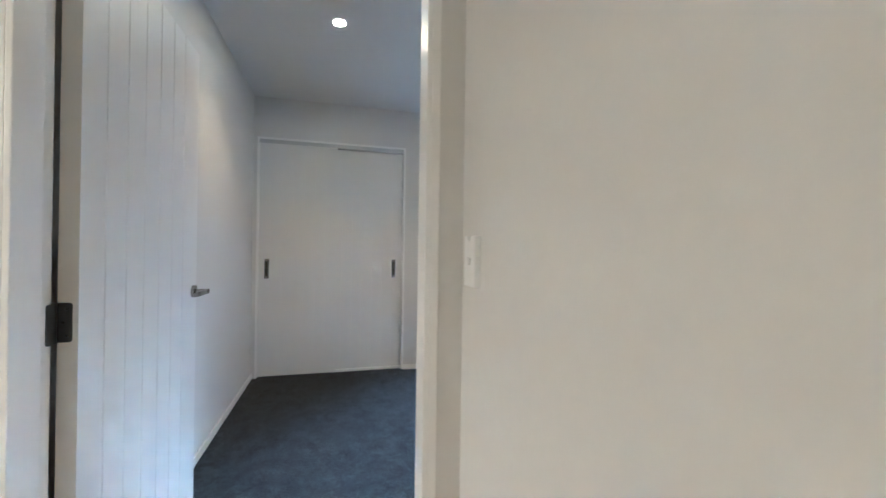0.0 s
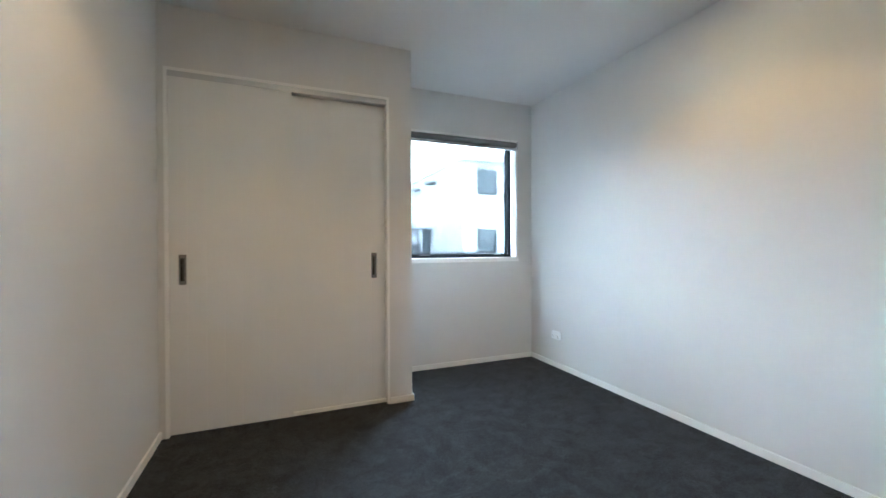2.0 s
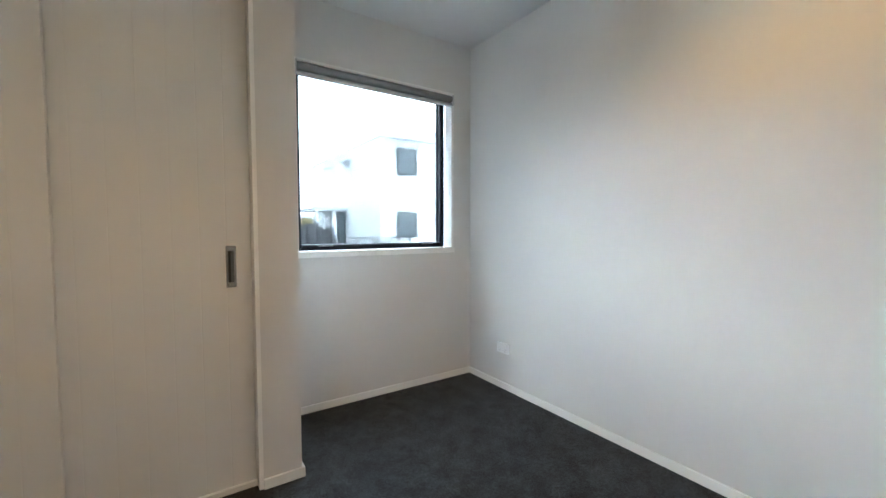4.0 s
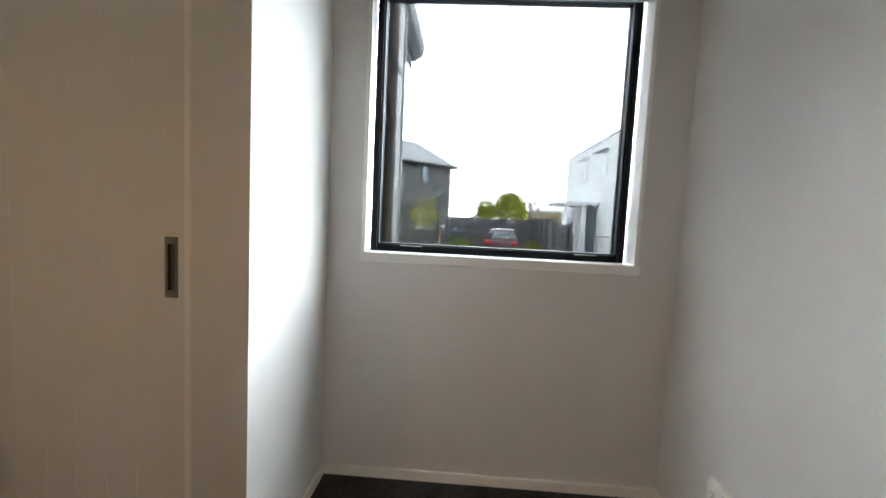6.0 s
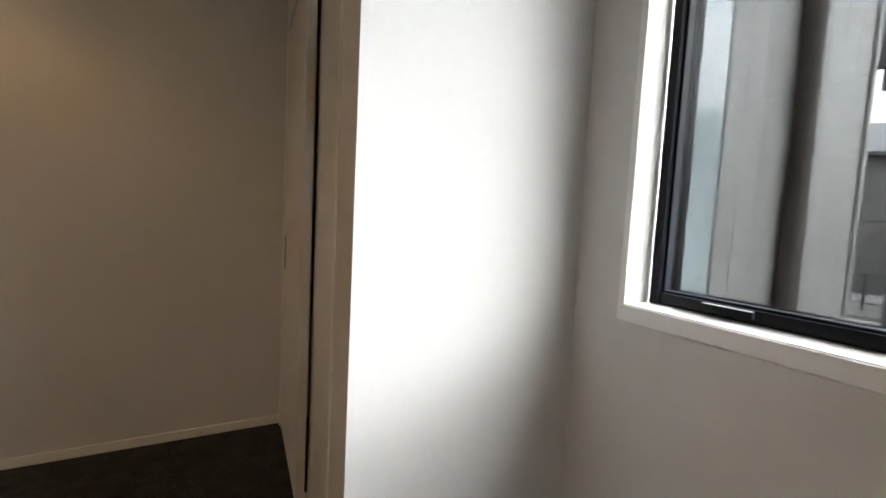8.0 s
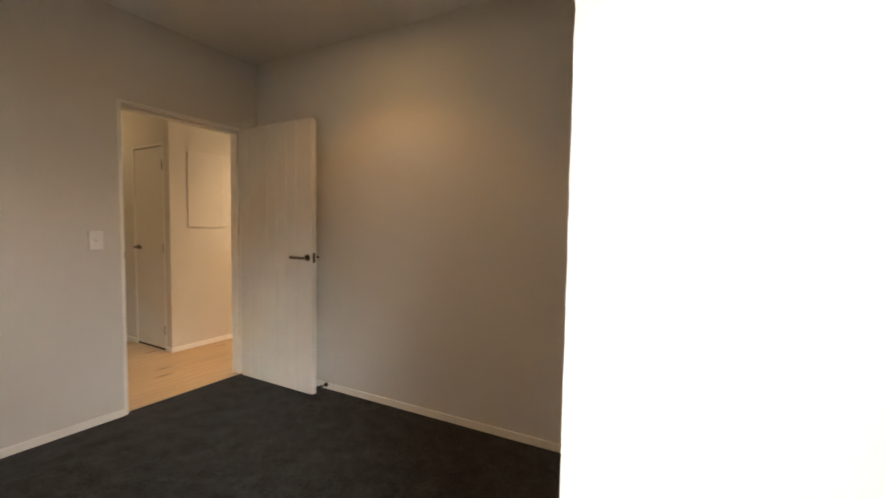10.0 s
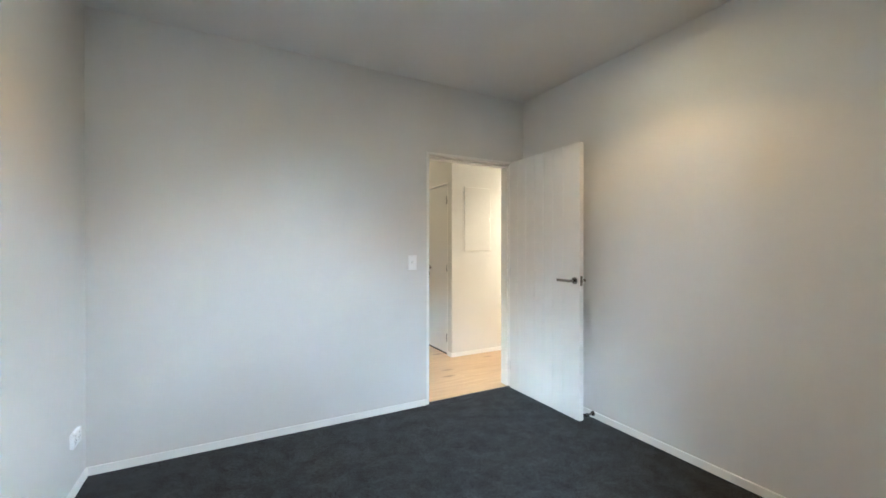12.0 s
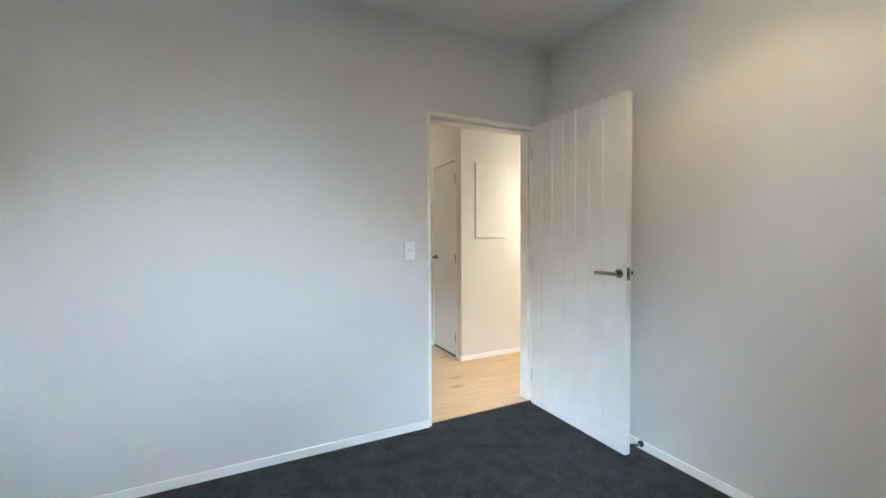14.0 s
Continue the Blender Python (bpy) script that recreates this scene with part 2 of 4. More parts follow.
NICKEL = material("satin_nickel", (0.29, 0.275, 0.255), 0.24, metal=1.0, vary=0.06, bump=0.03, bump_scale=600)
DARK_STEEL = material("dull_hinge_steel", (0.12, 0.125, 0.13), 0.42, metal=0.9, vary=0.12, scale=20, bump=0.04)
# Metal darkened for the shade inside the pull recess and latch hole.
RECESS_SHADE = material("shaded_recess_metal", (0.10, 0.095, 0.09), 0.45, metal=0.8, vary=0.08)
DARK_GAP = material("dark_gap", (0.012, 0.012, 0.011), 0.9, vary=0.1, bump=0)
PLASTIC = material("white_plastic", (0.86, 0.87, 0.88), 0.28, vary=0.015, bump=0.01)
COVER = material("white_powder_coat", (0.72, 0.715, 0.70), 0.20, vary=0.01, bump=0.01)
SHADOW_GREY = material("grey_rocker_shadow", (0.30, 0.30, 0.30), 0.5, vary=0.05, bump=0)
BLIND_GREY = material("grey_blind_fabric", (0.22, 0.228, 0.236), 0.75, vary=0.06, scale=8, fine=200, bump=0.12, bump_scale=900)
BLIND_BAR = material("silver_blind_bar", (0.56, 0.57, 0.58), 0.40, metal=0.5, vary=0.05)
# Tint is not the glass's own: it dims the bright outdoors.
GLASS = glass_material("view_dimming_window_glass", (0.16, 0.1615, 0.163))
LED = glow_material("warm_led_lens", (1.0, 0.66, 0.34), 16.0)
RUBBER = material("black_rubber", (0.02, 0.02, 0.02), 0.7, vary=0.1)
SILVER = material("bright_aluminium", (0.62, 0.63, 0.64), 0.3, metal=0.9, vary=0.05)
# outside
CLAD = material("grey_cladding", (0.31, 0.305, 0.29), 0.45, vary=0.08, scale=1.5, fine=6, bump=0, stretch=(1, 1, 0.2), per_object=0.05)
DOWNPIPE = material("dark_brown_downpipe", (0.075, 0.060, 0.052), 0.45, vary=0.08, spec=0.35)
SLATE_TRIM = material("charcoal_trim", (0.045, 0.046, 0.048), 0.5, vary=0.08, per_object=0.05)
SLAT = material("grey_slat_paint", (0.125, 0.126, 0.13), 0.6, vary=0.08, per_object=0.06)
HOUSE_GREY = material("dark_grey_weatherboard", (0.15, 0.145, 0.139), 0.65, vary=0.08, scale=0.8, fine=4, bump=0)
ROOF_GREY = material("grey_metal_roof", (0.38, 0.385, 0.39), 0.85, vary=0.08, scale=1.0, fine=12, bump=0.05, spec=0.12)
WHITE_CLAD = material("white_render", (0.88, 0.88, 0.87), 0.7, vary=0.03, scale=1.0, fine=20, bump=0.05)
WINDOW_DARK = material("dark_window_pane", (0.12, 0.145, 0.16), 0.08, vary=0.25, scale=0.8, fine=4, bump=0, spec=0.9)
WINDOW_PALE = material("pale_window_pane", (0.38, 0.45, 0.47), 0.10, vary=0.20, scale=0.8, fine=4, bump=0, spec=0.9)
# Pane whitened as if washed out by glare.
WINDOW_WASHED = material("washed_out_window_pane", (0.62, 0.64, 0.65), 0.12, vary=0.05, scale=0.8, fine=4, bump=0, spec=0.8)
FENCE = material("dark_stained_fence", (0.085, 0.084, 0.087), 0.8, vary=0.25, scale=3, fine=30, bump=0.15, bump_scale=70, stretch=(1, 1, 0.15), per_object=0.18)
# Ground colour raised to bounce more light up into the room.
BOUNCE_GROUND = material("ground_paled_for_bounce", (0.56, 0.555, 0.54), 0.9, vary=0.18, scale=0.4, fine=25, bump=0.3, bump_scale=60)
CONCRETE = material("concrete_path", (0.22, 0.215, 0.20), 0.85, vary=0.10, scale=0.8, fine=30, bump=0.15)
CAR_RED = material("maroon_car_paint", (0.075, 0.010, 0.014), 0.22, vary=0.05, bump=0, spec=0.7)
# Pale base holds the bright sky reflection of the rear glass.
CAR_GLASS = material("car_rear_glass", (0.28, 0.32, 0.34), 0.06, vary=0.15, bump=0, spec=1.0)
TAIL_RED = material("tail_light_red", (0.62, 0.02, 0.012), 0.2, vary=0.08, bump=0)
PLATE = material("number_plate_white", (0.75, 0.75, 0.74), 0.4, vary=0.03, bump=0)
BARK = material("brown_bark", (0.11, 0.085, 0.06), 0.9, vary=0.3, scale=12, fine=60, bump=0.4, bump_scale=60)
STAKE = material("pale_timber_stake", (0.32, 0.21, 0.10), 0.8, vary=0.15, scale=6, fine=60, bump=0.1)
LEAF_YELLOW = leaf_material("yellow_green_leaf", (0.19, 0.185, 0.03), 0.45, 3.0)
LEAF_BUSH = leaf_material("lime_green_leaf", (0.185, 0.195, 0.028), 0.65, 1.3)
LEAF_SHRUB = leaf_material("shrub_leaf", (0.09, 0.13, 0.02), 0.5, 4.0)
TWIG = material("grey_twig", (0.22, 0.20, 0.18), 0.9, vary=0.2)
SHED_OCHRE = material("ochre_shed_wall", (0.22, 0.18, 0.075), 0.7, vary=0.06, scale=0.3)
SHED_BLUE = material("blue_shed_wall", (0.045, 0.10, 0.24), 0.7, vary=0.06, scale=0.3)
SHED_ROOF = material("pale_shed_roof", (0.72, 0.73, 0.74), 0.5, vary=0.06, scale=0.3)
BIN_BLUE = material("blue_bin_lid", (0.02, 0.06, 0.12), 0.45, vary=0.08)


# ---- building blocks ----
def box(bm, x0, x1, y0, y1, z0, z1, bevel=0.0):
    """Adds a box between the given bounds, with its long edges eased when bevel is given."""
    geo = bmesh.ops.create_cube(bm, size=1.0)
    vs = geo["verts"]
    bmesh.ops.scale(bm, vec=(abs(x1 - x0), abs(y1 - y0), abs(z1 - z0)), verts=vs)
    bmesh.ops.translate(bm, vec=((x0 + x1) / 2, (y0 + y1) / 2, (z0 + z1) / 2), verts=vs)
    if bevel:
        es = list({e for v in vs for e in v.link_edges})
        bmesh.ops.bevel(bm, geom=es, offset=bevel, segments=2, profile=0.6, affect="EDGES")
    return bm


def block(x0, x1, y0, y1, z0, z1, bevel=0.0):
    return box(bmesh.new(), x0, x1, y0, y1, z0, z1, bevel)


def rod(bm, a, b, r0, r1=None, seg=12):
    """Adds a round bar from a to b, tapering from r0 to r1."""
    a, b = Vector(a), Vector(b)
    r1 = r0 if r1 is None else r1
    geo = bmesh.ops.create_cone(bm, cap_ends=True, segments=seg, radius1=r0, radius2=r1, depth=(b - a).length)
    turn = (b - a).to_track_quat("Z", "Y").to_matrix().to_4x4()
    bmesh.ops.transform(bm, matrix=Matrix.Translation((a + b) / 2) @ turn, verts=geo["verts"])
    return bm


def extrude_profile(points, axis, lo, hi):
    """A solid with the closed outline points, swept along an axis from lo to hi."""
    bm = bmesh.new()

    def at(p, d):
        return {"x": (d, p[0], p[1]), "y": (p[0], d, p[1]), "z": (p[0], p[1], d)}[axis]

    lower = [bm.verts.new(at(p, lo)) for p in points]
    upper = [bm.verts.new(at(p, hi)) for p in points]
    n = len(points)
    bm.faces.new(lower)
    bm.faces.new(upper)
    for i in range(n):
        bm.faces.new((lower[i], lower[(i + 1) % n], upper[(i + 1) % n], upper[i]))
    bmesh.ops.recalc_face_normals(bm, faces=bm.faces[:])
    return bm


def mesh_of(name, bm, mat):
    me = bpy.data.meshes.new(name)
    bm.to_mesh(me)
    bm.free()
    me.materials.append(mat)
    return me


def smooth(ob, deg=40):
    for p in ob.data.polygons:
        p.use_smooth = True
    ob.data.set_sharp_from_angle(angle=radians(deg))
    return ob


def part(name, bm, mat, parent=None, label=""):
    ob = new(name, mesh_of(name, bm, mat))
    if parent is not None:
        ob.parent = parent
    return tagged(ob, label)


def thing(name, label, category, where=None, kind="", group=""):
    ob = new(name)
    ob.empty_display_size = 0.05
    if where is not None:
        ob.matrix_basis = where
    return tagged(ob, label, category, group, kind)


def structure(name, bm, mat, label, category):
    return tagged(part(name, bm, mat), label, category, "", "structure")


# ---- large structure ----
W, NY, CX, CY = 3.044, 3.484, 1.554, 2.845      # east wall, north wall, wardrobe corner
DX0, DX1, DZ = 0.137, 0.955, 1.985              # doorway
T = 0.13                                        # partition thickness
OX0, OX1, OZ0, OZ1 = 1.700, 2.880, 1.018, 2.190  # hole for the window
KX0, KX1, KZ = 0.050, 1.370, 2.178              # wardrobe opening
J = 0.022                                       # lining thickness

structure("floor", block(-0.02, W + 0.02, -0.02, NY + 0.02, -0.12, 0.0), CARPET, "charcoal loop-pile carpet covering the bedroom floor", "floor")
bm = block(-0.12, W + 0.12, -T, NY + 0.16, CEIL, CEIL + 0.12)
structure("ceiling", bm, CEILING, "flat white painted plasterboard bedroom ceiling", "ceiling")
structure("wall_west", block(-0.12, 0.0, 0.0, NY, -0.12, CEIL), WALL, "plain white painted bedroom wall behind the open door", "wall")
structure("wall_east", block(W, W + 0.12, -T, NY + 0.16, -0.12, CEIL), WALL, "long plain white painted bedroom wall with two sockets", "wall")

bm = bmesh.new()
box(bm, -2.2, DX0 - J, -T, 0.0, -0.12, CEIL)
box(bm, DX1 + J, W, -T, 0.0, -0.12, CEIL)
box(bm, DX0 - J, DX1 + J, -T, 0.0, DZ + J, CEIL)
structure("wall_south", bm, WALL, "white painted wall with the bedroom doorway", "wall")

bm = bmesh.new()
box(bm, -0.12, OX0, NY, NY + 0.16, -0.7, CEIL)
box(bm, OX1, W, NY, NY + 0.16, -0.7, CEIL)
box(bm, OX0, OX1, NY, NY + 0.16, -0.7, OZ0)
box(bm, OX0, OX1, NY, NY + 0.16, OZ1, CEIL)
structure("wall_north", bm, WALL, "white painted outer wall with the window", "wall")

structure("wall_wardrobe_edge", block(0.0, KX0 - 0.018, CY, CY + 0.10, 0.0, CEIL), WALL, "narrow white strip of wall beside the wardrobe", "wall")
structure("wall_wardrobe_head", block(KX0 - 0.018, KX1 + 0.018, CY, CY + 0.10, KZ + 0.018, CEIL), WALL, "white painted wall above the wardrobe doors", "wall")
structure("wall_wardrobe_side", extrude_profile([(KX1 + 0.018, CY), (CX, CY), (CX, NY), (CX - 0.10, NY), (CX - 0.10, CY + 0.10), (KX1 + 0.018, CY + 0.10)], "z", 0.0, CEIL), WALL,
          "white painted end wall of the wardrobe beside the window", "wall")

# hall beyond the doorway
structure("wall_hall_board", block(-2.2, 0.125, -1.211, -1.091, -0.12, CEIL), WALL, "white hall wall carrying the switchboard cover", "wall")
bm = bmesh.new()
HD0, HD1, HDZ = -1.730, -1.205, 1.985
box(bm, 0.0, 0.125, -3.4, HD0 - 0.02, -0.12, CEIL)
box(bm, 0.0, 0.125, HD0 - 0.02, -1.211, HDZ + 0.02, CEIL)
structure("wall_hall_cupboard", bm, WALL, "white hall wall round a cupboard door", "wall")
HX = 1.039                                      # hall wall beside the doorway
structure("wall_hall_right", block(HX, HX + 0.12, -3.4, -T, -0.12, CEIL), WALL, "plain white hall wall with a light switch", "wall")
# Unseen walls, added to close hall and cupboard against outside light.
structure("wall_hall_west", block(-2.32, -2.2, -1.211, 0.0, -0.12, CEIL), WALL, "unseen white wall added to close the hall end", "wall")
structure("wall_hall_south", block(-1.0, HX + 0.12, -3.52, -3.4, -0.12, CEIL), WALL, "unseen white wall added to keep daylight out of the hall", "wall")
structure("wall_cupboard_back", block(-0.9, -0.8, -3.4, -1.211, -0.12, CEIL), WALL, "unseen wall added to close the cupboard against daylight", "wall")
structure("ceiling_hall", block(-2.32, HX + 0.12, -3.52, -T, CEIL, CEIL + 0.12), CEILING, "flat white painted hall ceiling", "ceiling")
hall_floor = structure("floor_hall", block(-2.2, HX, -3.4, -0.03, -0.12, -0.012), DARK_GAP, "light oak plank floor of the hall", "floor")


def baseboard(x0, x1, y0, y1):
    """A low square-edged skirting with an eased top."""
    bm = block(x0, x1, y0, y1, 0.0, 0.046, 0.0022)
    return structure("baseboard", bm, TRIM, "low square white skirting board along the wall", "baseboard")


B = 0.013
baseboard(0.0, B, 0.0, CY)
baseboard(W - B, W, 0.0, NY)
baseboard(B, DX0 - J, 0.0, B)
baseboard(DX1 + J, W - B, 0.0, B)
baseboard(CX + B, W - B, NY - B, NY)
baseboard(CX, CX + B, CY - B, NY)
baseboard(KX1 + 0.018, CX, CY - B, CY)
baseboard(-2.2, 0.125 + B, -1.091, -1.091 + B)
baseboard(0.125, 0.125 + B, -1.183, -1.091)
baseboard(0.125, 0.125 + B, -3.4, HD0 - 0.02)
baseboard(HX - B, HX, -3.4, -T)
baseboard(-2.2, DX0 - J, -T - B, -T)
baseboard(DX1 + J, HX - B, -T - B, -T)

# door frame of the bedroom
frame_1 = thing("door_frame", "white painted timber frame of the bedroom doorway", "door frame", kind="structure")
part("jamb", block(DX0 - J, DX0, -T - 0.003, 0.003, 0.0, DZ + J, 0.002), TRIM, frame_1)
part("jamb", block(DX1, DX1 + J, -T - 0.003, 0.003, 0.0, DZ + J, 0.002), TRIM, frame_1)
part("head", block(DX0, DX1, -T - 0.003, 0.003, DZ, DZ + J, 0.002), TRIM, frame_1)
part("door_stop_bead", block(DX0, DX0 + 0.012, -T - 0.003, -0.047, 0.0, DZ, 0.002), TRIM, frame_1)
part("door_stop_bead", block(DX1 - 0.012, DX1, -T - 0.003, -0.047, 0.0, DZ, 0.002), TRIM, frame_1)
part("door_stop_bead", block(DX0 + 0.012, DX1 - 0.012, -T - 0.003, -0.047, DZ - 0.012, DZ, 0.002), TRIM, frame_1)
strike = part("strike_plate", block(DX1 - 0.0015, DX1 + 0.001, -0.034, 0.004, 1.005, 1.057, 0.0006), NICKEL, frame_1, "satin metal strike plate")
# No hole is cut; a dark plate carries its shade.
part("latch_hole", block(DX1 - 0.0022, DX1 - 0.0014, -0.023, -0.013, 1.021, 1.041), RECESS_SHADE, strike)
for sz in (1.012, 1.050):
    bm = bmesh.new()
    rod(bm, (DX1 - 0.0028, -0.018, sz), (DX1 - 0.001, -0.018, sz), 0.0028, seg=10)
    part("screw", bm, DARK_STEEL, strike)

# ---- bedroom door ----
LEAF_W, LEAF_H, LEAF_T = 0.786, 1.980, 0.040


def grooved_outline(width, thick, first, step, count, depth=0.0042, half=0.0032):
    """Plan outline of a board leaf: v-grooves cut in the face at x = 0."""
    pts = [(-thick, 0.0), (0.0, 0.0)]
    for i in range(count):
        c = first + i * step
        pts += [(0.0, c - half), (-depth, c), (0.0, c + half)]
    pts += [(0.0, width), (-thick, width)]
    return pts


def lever_handle(parent, side, y, z):
    """Round rose with a straight lever that points back to the hinge."""
    h = part("door_handle", rod(bmesh.new(), (0.0 * side, y, z), (0.010 * side, y, z), 0.0255, 0.0245, 28), NICKEL, parent, "satin nickel lever handle on a round rose")
    smooth(h, 40)
    bm = rod(bmesh.new(), (0.008 * side, y, z), (0.060 * side, y, z), 0.0095, 0.0095, 16)
    smooth(part("neck", bm, NICKEL, h), 40)
    bm = bmesh.new()
    box(bm, 0.053 * side - 0.006, 0.053 * side + 0.006, y - 0.125, y + 0.012, z - 0.010, z + 0.010, 0.0045)
    smooth(part("lever", bm, NICKEL, h), 40)
    return h


door = thing("door_1", "open white bedroom door with vertical grooved boards", "door",
             pose(0.173, 0.030, 0.008, 0, 0, 0.1), "structure")
part("leaf", extrude_profile(grooved_outline(LEAF_W, LEAF_T, 0.105, 0.1045, 6), "z", 0.006, 0.006 + LEAF_H), DOORPAINT, door)
lever_handle(door, 1, LEAF_W - 0.041, 1.0)
back = lever_handle(door, -1, LEAF_W - 0.041, 1.0)
back.location = (-LEAF_T, 0, 0)
latch = part("latch_plate", block(-0.031, -0.007, LEAF_W - 0.001, LEAF_W + 0.0015, 0.965, 1.035, 0.0006), NICKEL, door, "satin latch plate on the door edge")
part("latch_bolt", block(-0.025, -0.013, LEAF_W + 0.001, LEAF_W + 0.009, 0.990, 1.010, 0.002), NICKEL, latch)


def rounded_plate(x0, x1, z0, z1, radius):
    """Outline in x and z with two rounded corners at x1."""
    pts = [(x0, z0)]
    for cz, a0 in ((z0 + radius, -90), (z1 - radius, 0)):
        for k in range(5):
            a = radians(a0 + 22.5 * k)
            pts.append((x1 - radius + radius * math.cos(a), cz + radius * math.sin(a)))
    return pts + [(x0, z1)]


def hinge(parent, z):
    """A butt hinge: a leaf on the door edge, a leaf on the jamb, the knuckle between and screws."""
    h = part("hinge", extrude_profile(rounded_plate(-0.039, -0.011, z - 0.045, z + 0.045, 0.007), "y", -0.0018, 0.0006), DARK_STEEL, parent, "dull grey steel butt hinge")
    bm = bmesh.new()
    for k in range(5):
        rod(bm, (-0.0415, -0.011, z - 0.046 + 0.0186 * k), (-0.0415, -0.011, z - 0.046 + 0.0186 * k + 0.0176), 0.0062, seg=16)
    smooth(part("knuckle", bm, DARK_STEEL, h), 40)
    bm = extrude_profile(rounded_plate(0.0, 0.031, z - 0.045, z + 0.045, 0.007), "y", -0.0010, 0.0014)
    bmesh.ops.transform(bm, matrix=pose(-0.0350, -0.014, 0, 0, 0, -90), verts=bm.verts[:])
    part("fixed_plate", bm, DARK_STEEL, h)
    for dz in (-0.03, 0.0, 0.03):
        bm = rod(bmesh.new(), (-0.021 - 0.008 * (dz == 0), -0.0026, z + dz), (-0.021 - 0.008 * (dz == 0), -0.0010, z + dz), 0.0034, seg=10)
        part("screw", bm, NICKEL, h)
    return h


for hz in (0.19, 1.008, 1.80):
    hinge(door, hz)

stopper = thing("door_stopper", "small metal door stopper fixed to the skirting", "door stopper")
smooth(part("base", rod(bmesh.new(), (B, 0.80, 0.034), (B + 0.008, 0.80, 0.034), 0.018, 0.017, 18), NICKEL, stopper))
smooth(part("stem", rod(bmesh.new(), (B + 0.007, 0.80, 0.034), (B + 0.056, 0.80, 0.034), 0.007, 0.007, 14), NICKEL, stopper))
smooth(part("buffer", rod(bmesh.new(), (B + 0.055, 0.80, 0.034), (B + 0.074, 0.80, 0.034), 0.014, 0.013, 18), RUBBER, stopper, "black rubber buffer"))

# ---- wardrobe ----
trim = thing("wardrobe_frame", "white lining and head track of the built-in wardrobe", "wardrobe frame", kind="structure")
part("lining", block(KX0 - 0.018, KX0, CY - 0.003, CY + 0.103, 0.0, KZ + 0.018, 0.0015), TRIM, trim)
part("lining", block(KX1, KX1 + 0.018, CY - 0.003, CY + 0.103, 0.0, KZ + 0.018, 0.0015), TRIM, trim)
part("lining", block(KX0, KX1, CY - 0.003, CY + 0.103, KZ, KZ + 0.018, 0.0015), TRIM, trim)
part("track", block(KX0, KX1, CY + 0.002, CY + 0.098, KZ - 0.034, KZ, 0.001), BLIND_BAR, trim, "pale grey aluminium head track")
part("floor_track", block(0.700, KX1, CY + 0.0405, CY + 0.0575, 0.0, 0.024, 0.0015), TRIM, trim)


def sliding_door(x0, x1, y_face, pull_x, label):
    """A grooved panel, with a flush metal pull let into it."""
    d = thing("sliding_door", label, "wardrobe door", pose(x0, y_face, 0.014), group="wardrobe doors")
    w, grooves = x1 - x0, 6
    step = w / (grooves + 1)
    pts = [(0.0, 0.036), (0.0, 0.0)]
    for i in range(grooves):
        c = step * (i + 1)
        pts += [(c - 0.0020, 0.0), (c, 0.0010), (c + 0.0020, 0.0)]
    pts += [(w, 0.0), (w, 0.036)]
    part("panel", extrude_profile(pts, "z", 0.0, KZ - 0.034 - 0.014), DOORPAINT, d)
    px = pull_x - x0
    bm = bmesh.new()
    z0, z1 = 0.892, 1.072
    box(bm, px - 0.020, px - 0.011, -0.0022, 0.001, z0, z1, 0.0006)
    box(bm, px + 0.011, px + 0.020, -0.0022, 0.001, z0, z1, 0.0006)
    box(bm, px - 0.011, px + 0.011, -0.0022, 0.001, z0, z0 + 0.022, 0.0006)
    box(bm, px - 0.011, px + 0.011, -0.0022, 0.001, z1 - 0.022, z1, 0.0006)
    pull = part("flush_pull", bm, NICKEL, d, "satin metal flush finger pull")
    # Flat plates: the recess's half-shaded look is put into two dark colours.
    part("recess", block(px - 0.001, px + 0.011, -0.0010, 0.0006, z0 + 0.022, z1 - 0.022), RECESS_SHADE, pull)
    part("slot", block(px - 0.011, px - 0.001, -0.0008, 0.0006, z0 + 0.022, z1 - 0.022), DARK_GAP, pull)
    return d


sliding_door(KX0 + 0.003, 0.738, CY + 0.004, 0.122, "white grooved sliding wardrobe door standing in the front track")
sliding_door(0.690, KX1 - 0.002, CY + 0.058, 1.288, "white grooved sliding wardrobe door set back in the rear track")

# ---- window ----
window = thing("window_1", "large black aluminium window with a white painted reveal", "window", kind="structure")
L = 0.018
y0, y1 = NY - 0.003, NY + 0.085
part("reveal", block(OX0, OX0 + L, y0, y1, OZ0, OZ1, 0.0012), TRIM, window)
part("reveal", block(OX1 - L, OX1, y0, y1, OZ0, OZ1, 0.0012), TRIM, window)
part("reveal", block(OX0 + L, OX1 - L, y0, y1, OZ1 - L, OZ1, 0.0012), TRIM, window)
part("window_sill", block(OX0 + L, OX1 - L, y0, y1, OZ0 - 0.012, OZ0 + 0.002, 0.0012), TRIM, window)
part("apron", block(1.702, 2.888, NY - 0.007, NY, 0.978, OZ0 - 0.001, 0.002), TRIM, window, "flat white board below the sill")
FX0, FX1, FZ0, FZ1 = OX0 + L, OX1 - L - 0.006, OZ0 + 0.002, OZ1 - L
fy = NY + 0.080


